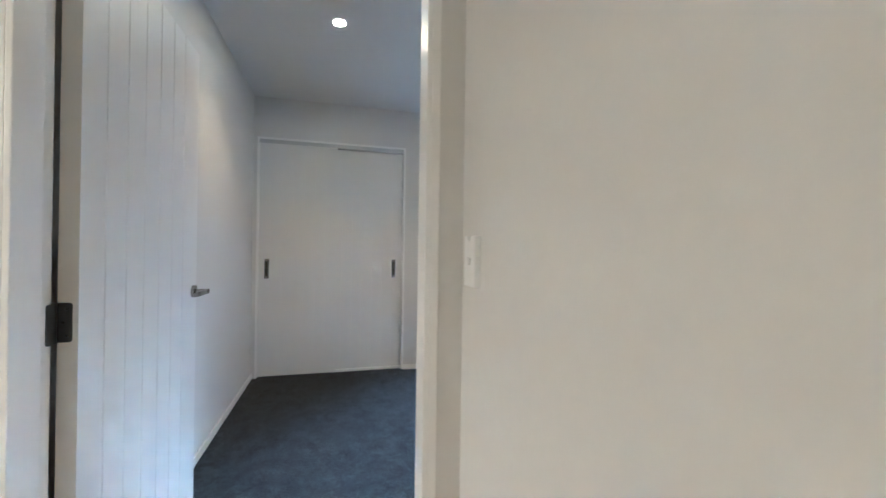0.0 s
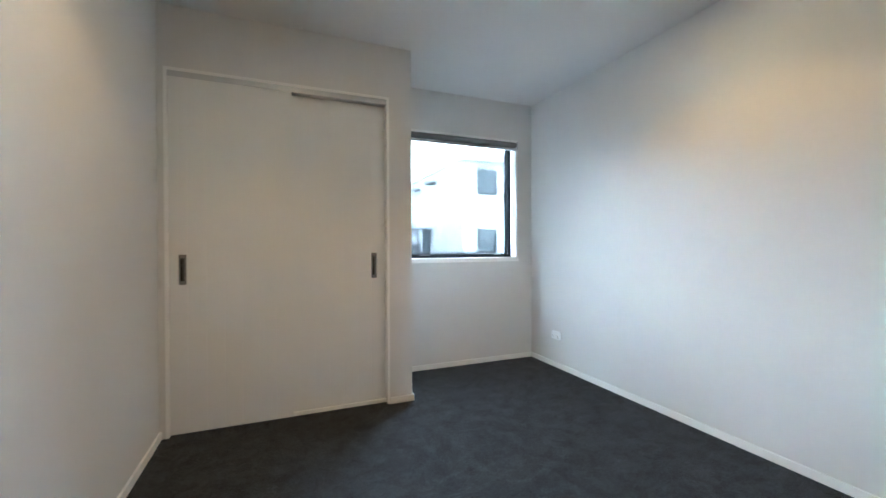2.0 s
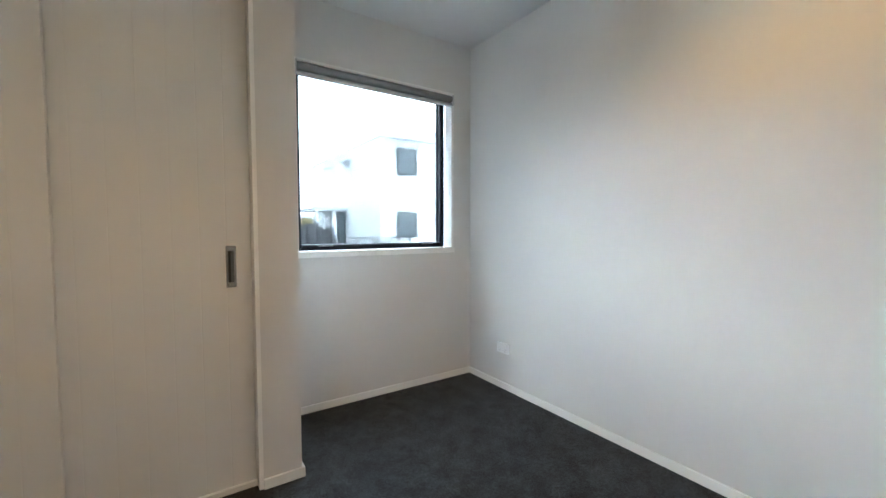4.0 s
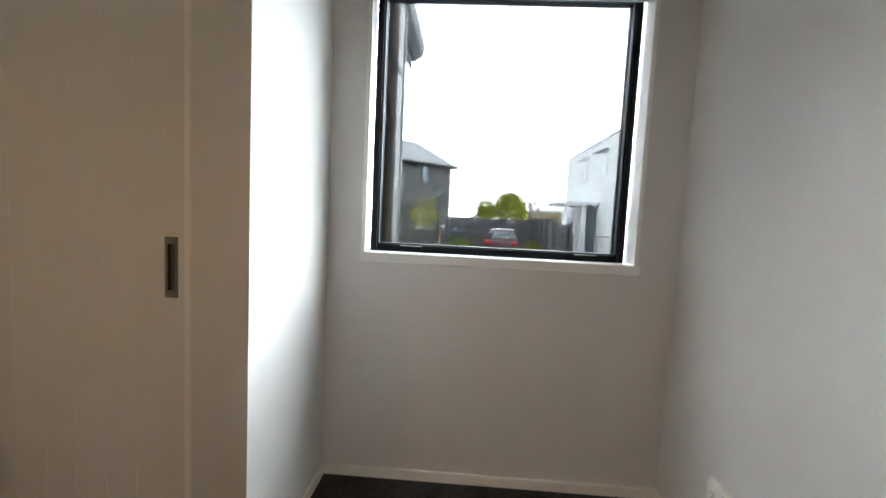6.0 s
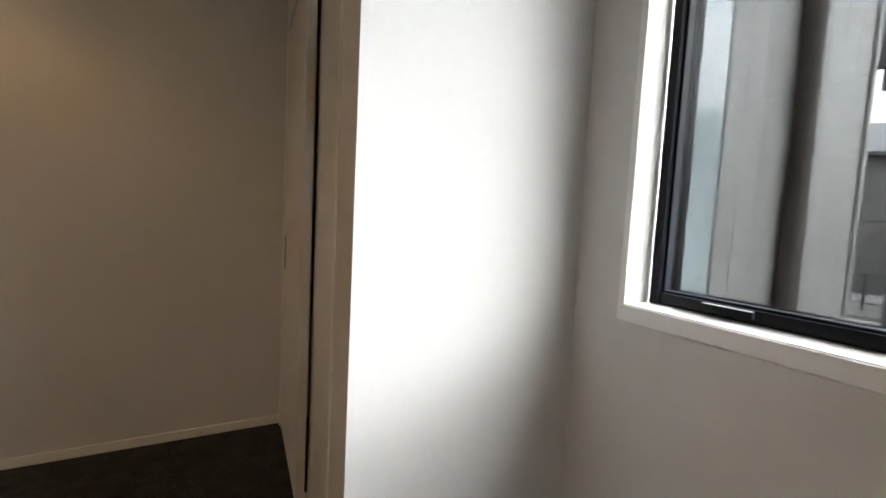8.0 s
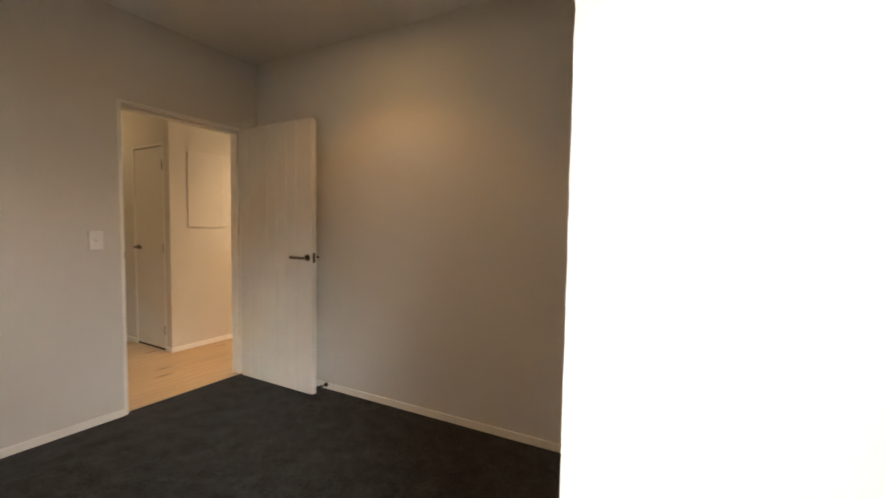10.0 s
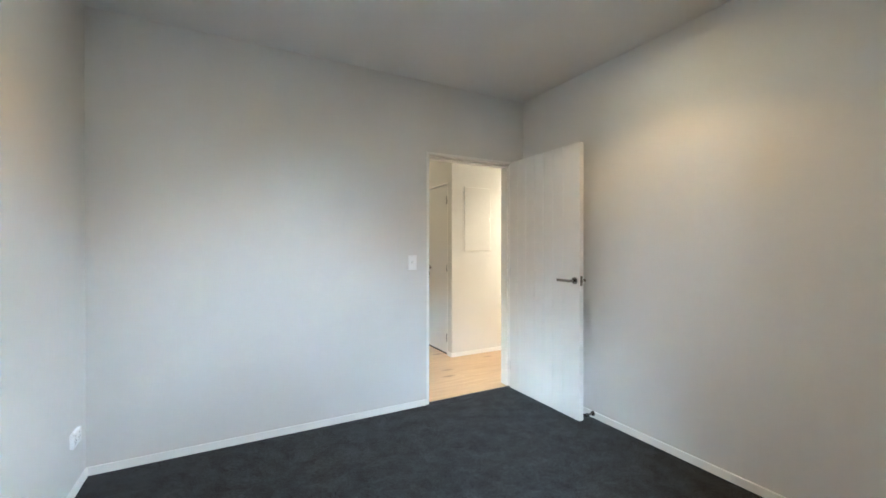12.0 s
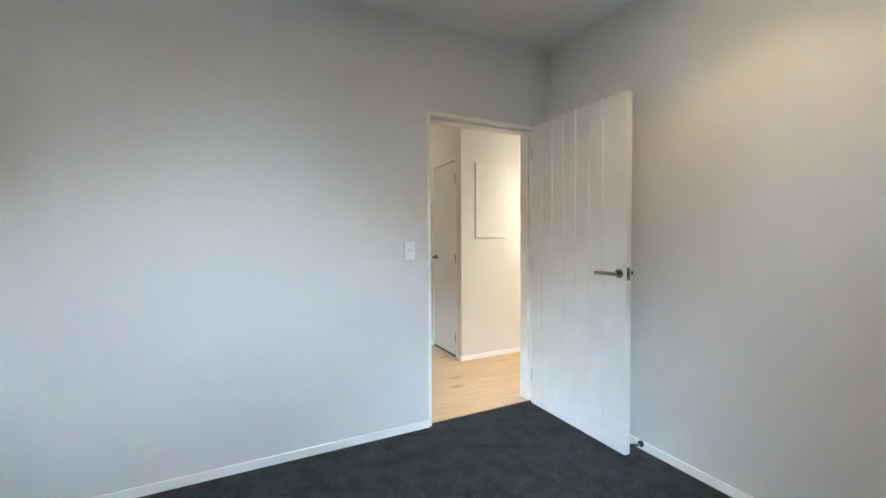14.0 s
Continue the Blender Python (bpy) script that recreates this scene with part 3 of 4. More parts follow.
def alu_bar(x0, x1, z0, z1, vertical):
    """A stepped window section: a wide outer frame with a slimmer bead in front of the pane."""
    bm = bmesh.new()
    box(bm, x0, x1, fy + 0.012, fy + 0.075, z0, z1, 0.0015)
    if vertical:
        c = (x0 + x1) / 2
        box(bm, c - 0.012, c + 0.012, fy, fy + 0.014, z0, z1, 0.0015)
    else:
        c = (z0 + z1) / 2
        box(bm, x0, x1, fy, fy + 0.014, c - 0.012, c + 0.012, 0.0015)
    return bm


part("window_frame", alu_bar(FX0, FX0 + 0.038, FZ0, FZ1, True), BLACK_ALU, window)
part("window_frame", alu_bar(FX1 - 0.038, FX1, FZ0, FZ1, True), BLACK_ALU, window)
part("window_frame", alu_bar(FX0 + 0.038, FX1 - 0.038, FZ0, FZ0 + 0.036, False), BLACK_ALU, window)
part("window_frame", alu_bar(FX0 + 0.038, FX1 - 0.038, FZ1 - 0.036, FZ1, False), BLACK_ALU, window)
pane = part("pane", block(FX0 + 0.036, FX1 - 0.036, fy + 0.034, fy + 0.040, FZ0 + 0.034, FZ1 - 0.034), GLASS, window, "glass pane darkened to dim the bright view")
pane.visible_shadow = False
for cx in (FX0 + 0.14, FX1 - 0.22):
    catch = part("sash_catch", block(cx, cx + 0.10, fy - 0.012, fy + 0.001, FZ0 + 0.012, FZ0 + 0.027, 0.002), BLACK_ALU, window, "small black sash catch")
    part("strip", block(cx + 0.002, cx + 0.098, fy - 0.0115, fy - 0.001, FZ0 + 0.027, FZ0 + 0.0285), SILVER, catch)
part("latch", block(OX1 - L - 0.005, OX1 - L + 0.001, NY + 0.02, NY + 0.035, 1.42, 1.45, 0.002), PLASTIC, window)

blind = thing("roller_blind", "grey roller blind rolled fully up at the window head", "roller blind")
BX0, BX1 = OX0 + 0.012, OX1 - 0.004
bm = rod(bmesh.new(), (BX0 + 0.012, NY + 0.012, OZ1 - 0.045), (BX1 - 0.012, NY + 0.012, OZ1 - 0.045), 0.026, seg=24)
smooth(part("roll", bm, BLIND_GREY, blind, "rolled grey blackout fabric"))
bm = rod(bmesh.new(), (BX0 + 0.014, NY + 0.004, OZ1 - 0.090), (BX1 - 0.014, NY + 0.004, OZ1 - 0.090), 0.0135, seg=16)
smooth(part("bottom_bar", bm, BLIND_BAR, blind, "pale grey aluminium bottom bar"))
part("fabric", block(BX0 + 0.014, BX1 - 0.014, NY + 0.0300, NY + 0.0315, OZ1 - 0.092, OZ1 - 0.045), BLIND_GREY, blind)
for bx in (BX0, BX1 - 0.008):
    part("bracket", block(bx, bx + 0.008, NY - 0.018, NY + 0.045, OZ1 - 0.095, OZ1 - 0.016, 0.002), BLIND_BAR, blind)


# ---- electrical fittings ----
def light_switch(label, where):
    """Upright plate with one rocker; built facing -y at the origin."""
    s = thing("light_switch", label, "light switch", where, group="wall switches")
    part("plate", block(-0.0345, 0.0345, -0.015, 0.0, -0.0560, 0.0560, 0.0018), PLASTIC, s)
    # Shadow line round the rocker, drawn as a thin grey plate.
    surround = part("rocker_shadow", block(-0.0093, 0.0093, -0.0152, -0.0146, -0.0073, 0.0073), SHADOW_GREY, s)
    smooth(part("rocker", block(-0.0083, 0.0083, -0.0190, -0.0152, -0.0063, 0.0063, 0.0035), PLASTIC, surround))
    return s


light_switch("white wall switch plate beside the bedroom doorway", pose(1.104, 0.0, 1.130, 0, 0, 180))
light_switch("white wall switch plate on the hall wall", pose(HX, -0.2205, 1.168, 0, 0, -90))


def double_socket(label, where):
    """A wide plate with two outlets, each with slanted slots and a rocker."""
    s = thing("power_socket", label, "power socket", where, group="wall sockets")
    part("plate", block(-0.058, 0.058, -0.016, 0.0, -0.037, 0.037, 0.0018), PLASTIC, s)
    for sx in (-0.028, 0.028):
        part("rocker", block(sx - 0.007, sx + 0.007, -0.0215, -0.0155, 0.011, 0.026, 0.002), PLASTIC, s)
        bm = bmesh.new()
        for dx, tilt in ((-0.008, 30), (0.008, -30)):
            g = bmesh.ops.create_cube(bm, size=1.0)["verts"]
            bmesh.ops.scale(bm, vec=(0.0022, 0.001, 0.009), verts=g)
            bmesh.ops.transform(bm, matrix=pose(sx + dx, -0.0162, -0.006, 0, tilt, 0), verts=g)
        box(bm, sx - 0.0011, sx + 0.0011, -0.0167, -0.0157, -0.025, -0.016)
        # Slots are thin plates; the holes' shade is put into their dark colour.
        part("slots", bm, DARK_GAP, s)
    return s


double_socket("white double power socket low on the wall near the window", pose(W, 3.080, 0.299, 0, 0, -90))
double_socket("white double power socket low on the wall near the door wall", pose(W, 0.190, 0.287, 0, 0, -90))


def downlight(x, y, label):
    """A recessed ring with a bevelled rim and a glowing lens."""
    d = thing("downlight", label, "ceiling light", pose(x, y, CEIL), group="ceiling downlights")
    bm = bmesh.new()
    n, prof = 40, [(0.045, 0.0), (0.045, -0.003), (0.036, -0.006), (0.032, -0.004), (0.032, 0.0)]
    rings = [[bm.verts.new((r * math.cos(2 * math.pi * i / n), r * math.sin(2 * math.pi * i / n), z)) for i in range(n)] for r, z in prof]
    for a, b in zip(rings, rings[1:]):
        for i in range(n):
            bm.faces.new((a[i], a[(i + 1) % n], b[(i + 1) % n], b[i]))
    bmesh.ops.recalc_face_normals(bm, faces=bm.faces[:])
    smooth(part("trim_ring", bm, PLASTIC, d), 50)
    bm = rod(bmesh.new(), (0, 0, -0.0040), (0, 0, 0.0), 0.032, seg=32)
    part("lens", bm, LED, d, "glowing warm lens")
    return d


for lx, ly in DOWNLIGHTS:
    downlight(lx, ly, "small round lit recessed downlight with a white rim")
for lx, ly in HALL_LIGHTS:
    downlight(lx, ly, "small round lit recessed downlight assumed in the hall ceiling, out of view")

# ---- hall things ----
board = thing("switchboard_cover", "white glossy switchboard cover on the hall wall", "switchboard", pose(-0.218, -1.091, 1.578, 0, 0, 180))
part("surround", block(-0.186, 0.186, -0.003, 0.0, -0.372, 0.372, 0.001), TRIM, board)
part("cover", block(-0.181, 0.181, -0.010, -0.003, -0.367, 0.367, 0.002), COVER, board)
part("catch", block(0.158, 0.170, -0.0125, -0.0095, -0.02, 0.02, 0.0012), PLASTIC, board)

frame_2 = thing("door_frame", "white painted frame of the hall cupboard door", "door frame", kind="structure")
part("jamb", block(-0.003, 0.128, HD1, HD1 + 0.020, 0.0, HDZ + 0.02, 0.002), TRIM, frame_2)
part("jamb", block(-0.003, 0.128, HD0 - 0.020, HD0, 0.0, HDZ + 0.02, 0.002), TRIM, frame_2)
part("head", block(-0.003, 0.128, HD0, HD1, HDZ, HDZ + 0.02, 0.002), TRIM, frame_2)
cup = thing("door_2", "closed plain white hall cupboard door", "door", pose(0.122, HD0, 0.0), "structure")
LEAF2 = HD1 - HD0
part("leaf", block(-0.036, 0.0, 0.0, LEAF2 - 0.006, 0.020, HDZ - 0.010, 0.0015), DOORPAINT, cup).location = (0, 0.003, 0)
for hz in (0.20, 1.0, 1.80):
    bm = rod(bmesh.new(), (0.004, LEAF2 - 0.001, hz - 0.045), (0.004, LEAF2 - 0.001, hz + 0.045), 0.0065, seg=14)
    smooth(part("hinge", bm, DARK_STEEL, cup, "dull grey steel hinge"))
# Dark strip put in for the shade of the gap below the leaf.
part("gap_shade", block(-0.032, 0.0015, 0.006, LEAF2 - 0.006, 0.003, 0.020, 0.001), RUBBER, cup, "dark strip standing in for the shaded gap under the door")
hh = part("door_handle", rod(bmesh.new(), (0.0, 0.062, 1.0), (0.010, 0.062, 1.0), 0.0255, 0.0245, 24), NICKEL, cup, "satin nickel lever handle")
smooth(part("neck", rod(bmesh.new(), (0.008, 0.062, 1.0), (0.048, 0.062, 1.0), 0.0095, seg=14), NICKEL, hh))
smooth(part("lever", block(0.034, 0.046, 0.050, 0.187, 0.990, 1.010, 0.0045), NICKEL, hh))

# ---- outside the window ----
G = -0.55
structure("ground", block(-900, 900, -900, 1800, G - 1.0, G), BOUNCE_GROUND, "yard and road surface paled to bounce light, reaching into the distance", "ground")
structure("pavement", block(-9.0, 2.2, 15.2, 17.6, G, G + 0.10, 0.02), CONCRETE, "pale concrete footpath with a low kerb", "pavement")

# neighbouring wing beside the window
wing = thing("house_wing", "grey vertical-board wing of the same building", "house")
# Wing top is unseen; its low height is assumed, to let skylight in.
part("wall", block(0.2, 1.545, NY + 0.165, 5.245, G, 2.95), SLATE_TRIM, wing)
part("roof", block(0.1, 1.60, NY + 0.165, 5.32, 2.95, 3.02, 0.006), ROOF_GREY, wing, "assumed thin flat metal roof edge, out of view")
part("flashing", block(1.545, 1.572, NY + 0.17, 5.265, 2.345, 2.375, 0.003), SLATE_TRIM, wing, "thin joint flashing")
yb = NY + 0.17
while yb < 5.24:
    y2 = min(yb + 0.146, 5.250)
    if y2 > 4.12:
        part("board", block(1.545, 1.560, max(yb, 4.108), y2 - 0.004, G + 0.1, 2.343, 0.003), CLAD, wing)
    else:
        part("board", block(1.545, 1.560, yb, y2 - 0.004, 2.065, 2.343, 0.003), CLAD, wing)
    part("board", block(1.545, 1.560, yb, y2 - 0.004, 2.377, 2.948, 0.003), CLAD, wing)
    yb += 0.146
part("corner_trim", block(1.530, 1.574, 5.247, 5.282, G, 2.95, 0.003), CLAD, wing)
wwin = part("window", block(1.546, 1.572, 3.66, 4.105, 0.10, 2.015, 0.003), SLATE_TRIM, wing)
# Sky mirrored in this pane is put into its pale colour.
part("pane", block(1.571, 1.577, 3.70, 4.075, 0.14, 1.965), WINDOW_PALE, wwin)
part("head_flashing", block(1.546, 1.586, 3.64, 4.215, 2.040, 2.052, 0.003), SLATE_TRIM, wwin)
pipe = thing("downpipe", "dark round rainwater downpipe on the grey wing", "downpipe")
smooth(part("pipe", rod(bmesh.new(), (1.600, 4.58, G), (1.600, 4.58, 2.9), 0.038, seg=20), DOWNPIPE, pipe))
for pz in (0.4, 2.2):
    part("bracket", block(1.558, 1.643, 4.538, 4.622, pz, pz + 0.03, 0.004), DOWNPIPE, pipe)

# next unit: eave, hanging slat screen and post
unit = thing("neighbour_house", "charcoal neighbouring house with a slatted porch screen", "house")
part("wall", block(-4.0, 0.35, 6.6, 9.3, G, 4.05), SLATE_TRIM, unit)
part("soffit", block(-4.2, 1.02, 5.6, 9.16, 3.96, 4.02, 0.004), SLATE_TRIM, unit)
part("fascia", block(1.02, 1.06, 5.6, 9.20, 3.88, 4.24, 0.004), SLATE_TRIM, unit)
pts = [(1.06, 4.02), (1.10, 4.00), (1.24, 4.10), (1.28, 4.26), (1.26, 4.26), (1.22, 4.13), (1.10, 4.05), (1.06, 4.06)]
part("gutter", extrude_profile(pts, "y", 5.6, 9.22), SLAT, unit, "grey metal gutter")
part("roof", extrude_profile([(1.10, 4.27), (1.10, 4.31), (-4.2, 5.9), (-4.2, 5.86)], "y", 5.5, 9.3), ROOF_GREY, unit)
part("beam", block(0.955, 1.005, 6.6, 8.50, 2.66, 2.80, 0.005), SLATE_TRIM, unit)
part("post", block(0.85, 0.98, 8.50, 8.66, G, 3.98, 0.006), SLAT, unit, "charcoal square porch post")
for i in range(9):
    y = 6.70 + i * 0.185
    low = 2.60 - (0.16 if i in (3, 6) else 0.0) - 0.012 * (i % 3)
    part("slat", block(1.01, 1.075, y, y + 0.075, low, 3.95, 0.004), SLAT, unit)


def house_window(parent, m, w, h, pane_mat, hood=0.0, bars=BLACK_ALU):
    """A framed pane with a sill, built facing -y about its lower left corner, placed by m."""
    bm = bmesh.new()
    box(bm, 0, w, -0.05, 0.02, 0, 0.05)
    box(bm, 0, w, -0.05, 0.02, h - 0.05, h)
    box(bm, 0, 0.05, -0.05, 0.02, 0.05, h - 0.05)
    box(bm, w - 0.05, w, -0.05, 0.02, 0.05, h - 0.05)
    box(bm, 0.05, w - 0.05, -0.045, 0.02, h * 0.5 - 0.012, h * 0.5 + 0.012)
    win = part("window", bm, bars, parent)
    win.matrix_basis = m
    part("pane", block(0.05, w - 0.05, -0.02, -0.01, 0.05, h * 0.5 - 0.012), pane_mat, win)
    part("pane", block(0.05, w - 0.05, -0.02, -0.01, h * 0.5 + 0.012, h - 0.05), pane_mat, win)
    part("sill", block(-0.03, w + 0.03, -0.09, -0.04, -0.03, 0.0), SLATE_TRIM, win)
    if hood:
        part("hood", block(-0.08, w + 0.08, -hood, 0.0, h, h + 0.10, 0.01), ROOF_GREY, win)
    return win


# grey two-storey house across the yard: local x runs from its corner along the front
grey = thing("grey_house", "dark grey two-storey weatherboard house with a metal roof", "house",
             pose(0.80, 25.0, 0, 0, 0, 40.2))
bm = block(-11.0, 0.60, 0.0, 4.6, G, 4.10)
part("wall", bm, HOUSE_GREY, grey)
part("belt_flashing", block(-11.0, 0.62, -0.03, 0.0, 1.92, 1.98, 0.005), SLATE_TRIM, grey)
for sx in (-1.2, -3.3, -5.4, -7.5):
    part("panel_joint", block(sx - 0.012, sx + 0.012, -0.010, 0.0, 1.98, 4.08), HOUSE_GREY, grey)
bm = bmesh.new()
v = [bm.verts.new(c) for c in [(-11.4, -0.32, 4.20), (0.75, -0.32, 4.20), (0.75, 4.95, 4.20), (-11.4, 4.95, 4.20), (-9.5, 2.3, 5.75), (-0.35, 2.3, 5.75)]]
for f_ in ((0, 1, 5, 4), (1, 2, 5), (2, 3, 4, 5), (3, 0, 4), (3, 2, 1, 0)):
    bm.faces.new([v[i] for i in f_])
part("roof", bm, ROOF_GREY, grey, "low hipped grey metal roof")
part("gutter", block(-11.45, 0.80, -0.43, -0.31, 4.08, 4.22, 0.02), SLATE_TRIM, grey)
part("soffit", block(-11.4, 0.75, -0.31, -0.002, 4.10, 4.16), SLATE_TRIM, grey)
for s, z, w, h in ((-1.46, 3.04, 0.52, 1.08), (-3.97, 3.14, 0.58, 1.04), (-1.80, 0.42, 0.60, 1.14), (-5.95, 0.40, 0.5, 1.2)):
    house_window(grey, pose(s, -0.012, z), w, h, WINDOW_PALE)
gd = part("door", block(-4.30, -3.25, -0.06, 0.01, G + 0.05, 1.58, 0.01), BLACK_ALU, grey)
part("pane", block(-4.17, -3.80, -0.07, -0.058, G + 0.2, 1.45), WINDOW_DARK, gd)
part("pane", block(-3.73, -3.37, -0.07, -0.058, G + 0.2, 1.45), WINDOW_DARK, gd)
part("canopy", block(-4.6, -2.3, -1.0, -0.02, 1.60, 1.72, 0.01), SLATE_TRIM, grey)
part("porch_post", block(-2.45, -2.35, -0.98, -0.88, G, 1.60, 0.005), SLATE_TRIM, grey)
bm = rod(bmesh.new(), (0.22, -0.05, 0.72), (0.22, -0.001, 0.72), 0.14, seg=24)
part("round_sign", bm, PLATE, grey, "small round white plaque")
part("side_annex", block(0.60, 2.1, 3.2, 7.0, G, 2.1), HOUSE_GREY, grey)
part("side_annex_roof", block(0.60, 2.25, 3.05, 7.1, 2.1, 2.25, 0.02), ROOF_GREY, grey)

# white two-storey house
white = thing("white_house", "white rendered two-storey house with small grey window hoods", "house")
part("wall", block(8.1, 17.0, 16.0, 25.6, G, 4.92), WHITE_CLAD, white)
part("roof", extrude_profile([(8.04, 4.92), (8.04, 4.99), (12.5, 5.70), (17.2, 4.99), (17.2, 4.92)], "y", 15.6, 25.7), WHITE_CLAD, white)
part("gutter", block(8.02, 17.3, 15.48, 15.60, 4.87, 4.98, 0.02), WHITE_CLAD, white)
part("downpipe", rod(bmesh.new(), (8.16, 15.93, G), (8.16, 15.93, 4.88), 0.04, seg=10), WHITE_CLAD, white)
house_window(white, pose(8.90, 15.99, 3.50), 0.93, 1.08, WINDOW_DARK, 0.0, SLATE_TRIM)
house_window(white, pose(8.90, 15.99, 0.85), 0.93, 1.04, WINDOW_DARK, 0.0, SLATE_TRIM)
# Bars and panes are whitened to look washed out by bright light.
for y in (19.85, 22.45):
    house_window(white, pose(8.09, y, 3.32, 0, 0, -90), 0.8, 1.05, WINDOW_WASHED, 0.32, WHITE_CLAD)
part("porch_roof", block(6.45, 8.1, 19.6, 22.6, 2.05, 2.22, 0.02), SHED_ROOF, white)
for px in (6.55, 7.35):
    part("porch_column", block(px, px + 0.16, 19.7, 19.86, G, 2.05, 0.01), WHITE_CLAD, white)
wd = part("door", block(7.70, 8.08, 20.0, 20.06, G, 1.98, 0.01), BLACK_ALU, white)
part("pane", block(7.76, 8.02, 19.99, 20.0, G + 0.2, 1.88), WINDOW_DARK, wd)
part("porch_wall", block(7.62, 8.1, 20.06, 22.4, G, 2.05), WHITE_CLAD, white)


def fence(label, a, b, top):
    """Close-boarded fence from a to b: posts, two rails and boards."""
    a, b = Vector((*a, 0)), Vector((*b, 0))
    run = (b - a).length
    f_ = thing("fence", label, "fence", Matrix.Translation(a) @ Matrix.Rotation(math.atan2(b.y - a.y, b.x - a.x), 4, "Z"), group="boundary fences")
    n = max(1, round(run / 2.0))
    post = mesh_of("post", block(-0.05, 0.05, -0.05, 0.05, G, top + 0.06, 0.006), FENCE)
    for i in range(n + 1):
        o = new("post", post)
        o.parent, o.location = f_, (run * i / n, -0.055, 0)
    # Rails get a paler grey than the boards, to look lit.
    for rz in (G + 0.35, top - 0.30):
        part("rail", block(0, run, -0.045, 0.0, rz, rz + 0.09, 0.004), SLAT, f_, "grey rail coloured paler as if lit")
    board_mesh = mesh_of("board", block(0.0, 0.146, 0.002, 0.022, G + 0.03, top, 0.003), FENCE)
    for i in range(int(run / 0.15)):
        o = new("board", board_mesh)
        o.parent, o.location = f_, (i * 0.15, 0.0, random.uniform(-0.008, 0.008))
    return f_


fence("dark stained close-boarded fence behind the parked car", (0.90, 25.4), (6.0, 25.0), 1.32)
fence("dark stained fence with posts and rails beside the yard", (6.0, 24.9), (4.86, 13.6), 1.33)
fence("dark stained fence in front of the white house", (4.86, 13.50), (5.28, 13.70), 1.18)
rail2 = thing("railing", "black metal pool-style railing before the white house", "railing")
for z in (0.86, -0.30):
    part("rail", block(5.3, 8.0, 13.28, 13.32, z, z + 0.035, 0.005), BLACK_ALU, rail2)
for x in (5.3, 6.65, 8.0):
    part("post", block(x - 0.025, x + 0.025, 13.275, 13.325, G, 0.95, 0.005), BLACK_ALU, rail2)
bar2 = mesh_of("bar", block(-0.008, 0.008, 13.292, 13.308, -0.28, 0.87), BLACK_ALU)
for i in range(22):
    o = new("bar", bar2)
    o.parent, o.location = rail2, (5.42 + i * 0.115, 0, 0)

# parked car, tail towards the window
car = thing("car", "dark red parked hatchback seen from behind", "car", pose(3.86, 19.2, G, 0, 0, -5))


def car_body():
    """A hatchback shell: cross-sections along the car, rounded and joined."""
    bm = bmesh.new()
    secs = [(0.00, 0.70, 0.34, 0.86), (0.12, 0.80, 0.26, 0.92), (0.9, 0.83, 0.22, 0.94), (2.6, 0.83, 0.22, 0.93), (3.6, 0.80, 0.24, 0.84), (4.0, 0.66, 0.34, 0.66)]
    rings = []
    for y, hw, lo, hi in secs:
        outline = [(-hw * 0.9, lo), (hw * 0.9, lo), (hw, lo + 0.14), (hw, hi - 0.16), (hw * 0.93, hi), (-hw * 0.93, hi), (-hw, hi - 0.16), (-hw, lo + 0.14)]
        rings.append([bm.verts.new((x, y, z)) for x, z in outline])
    for a, b in zip(rings, rings[1:]):
        for i in range(8):
            bm.faces.new((a[i], a[(i + 1) % 8], b[(i + 1) % 8], b[i]))
    bm.faces.new(rings[0])
    bm.faces.new(rings[-1])
    cab = [(0.10, 0.72, 0.92), (0.62, 0.52, 1.36), (0.90, 0.50, 1.41), (1.9, 0.50, 1.40), (2.75, 0.70, 0.93)]
    rr = [[bm.verts.new((x, y, z)) for x, z in ((-hw, top), (hw, top), (hw + 0.06, 0.90), (-hw - 0.06, 0.90))] for y, hw, top in cab]
    for a, b in zip(rr, rr[1:]):
        for i in range(4):
            bm.faces.new((a[i], a[(i + 1) % 4], b[(i + 1) % 4], b[i]))
    bmesh.ops.recalc_face_normals(bm, faces=bm.faces[:])
    bmesh.ops.bevel(bm, geom=bm.edges[:], offset=0.025, segments=2, profile=0.5, affect="EDGES")
    return bm


smooth(part("body", car_body(), CAR_RED, car), 35)
bm = bmesh.new()
v = [bm.verts.new(c) for c in [(-0.64, 0.150, 0.955), (0.64, 0.150, 0.955), (0.485, 0.575, 1.325), (-0.485, 0.575, 1.325)]]
bm.faces.new(v)
bmesh.ops.solidify(bm, geom=bm.faces[:], thickness=0.012)
bmesh.ops.translate(bm, vec=(0, -0.022, 0.022), verts=bm.verts[:])
part("rear_window", bm, CAR_GLASS, car)
for sx in (-1, 1):
    part("tail_light", block(sx * 0.57 - 0.12, sx * 0.57 + 0.12, -0.025, 0.08, 0.74, 0.87, 0.02), TAIL_RED, car, "red tail light")
    bm = bmesh.new()
    box(bm, sx * 0.885 - 0.05, sx * 0.885 + 0.05, 1.85, 2.02, 0.90, 1.02, 0.03)
    smooth(part("wing_mirror", bm, CAR_RED, car))
    for wy in (0.75, 3.2):
        bm = rod(bmesh.new(), (sx * 0.66, wy, 0.30), (sx * 0.835, wy, 0.30), 0.30, seg=28)
        tyre = part("wheel", bm, RUBBER, car)
        part("rim", rod(bmesh.new(), (sx * 0.83, wy, 0.30), (sx * 0.845, wy, 0.30), 0.19, seg=20), SILVER, tyre)
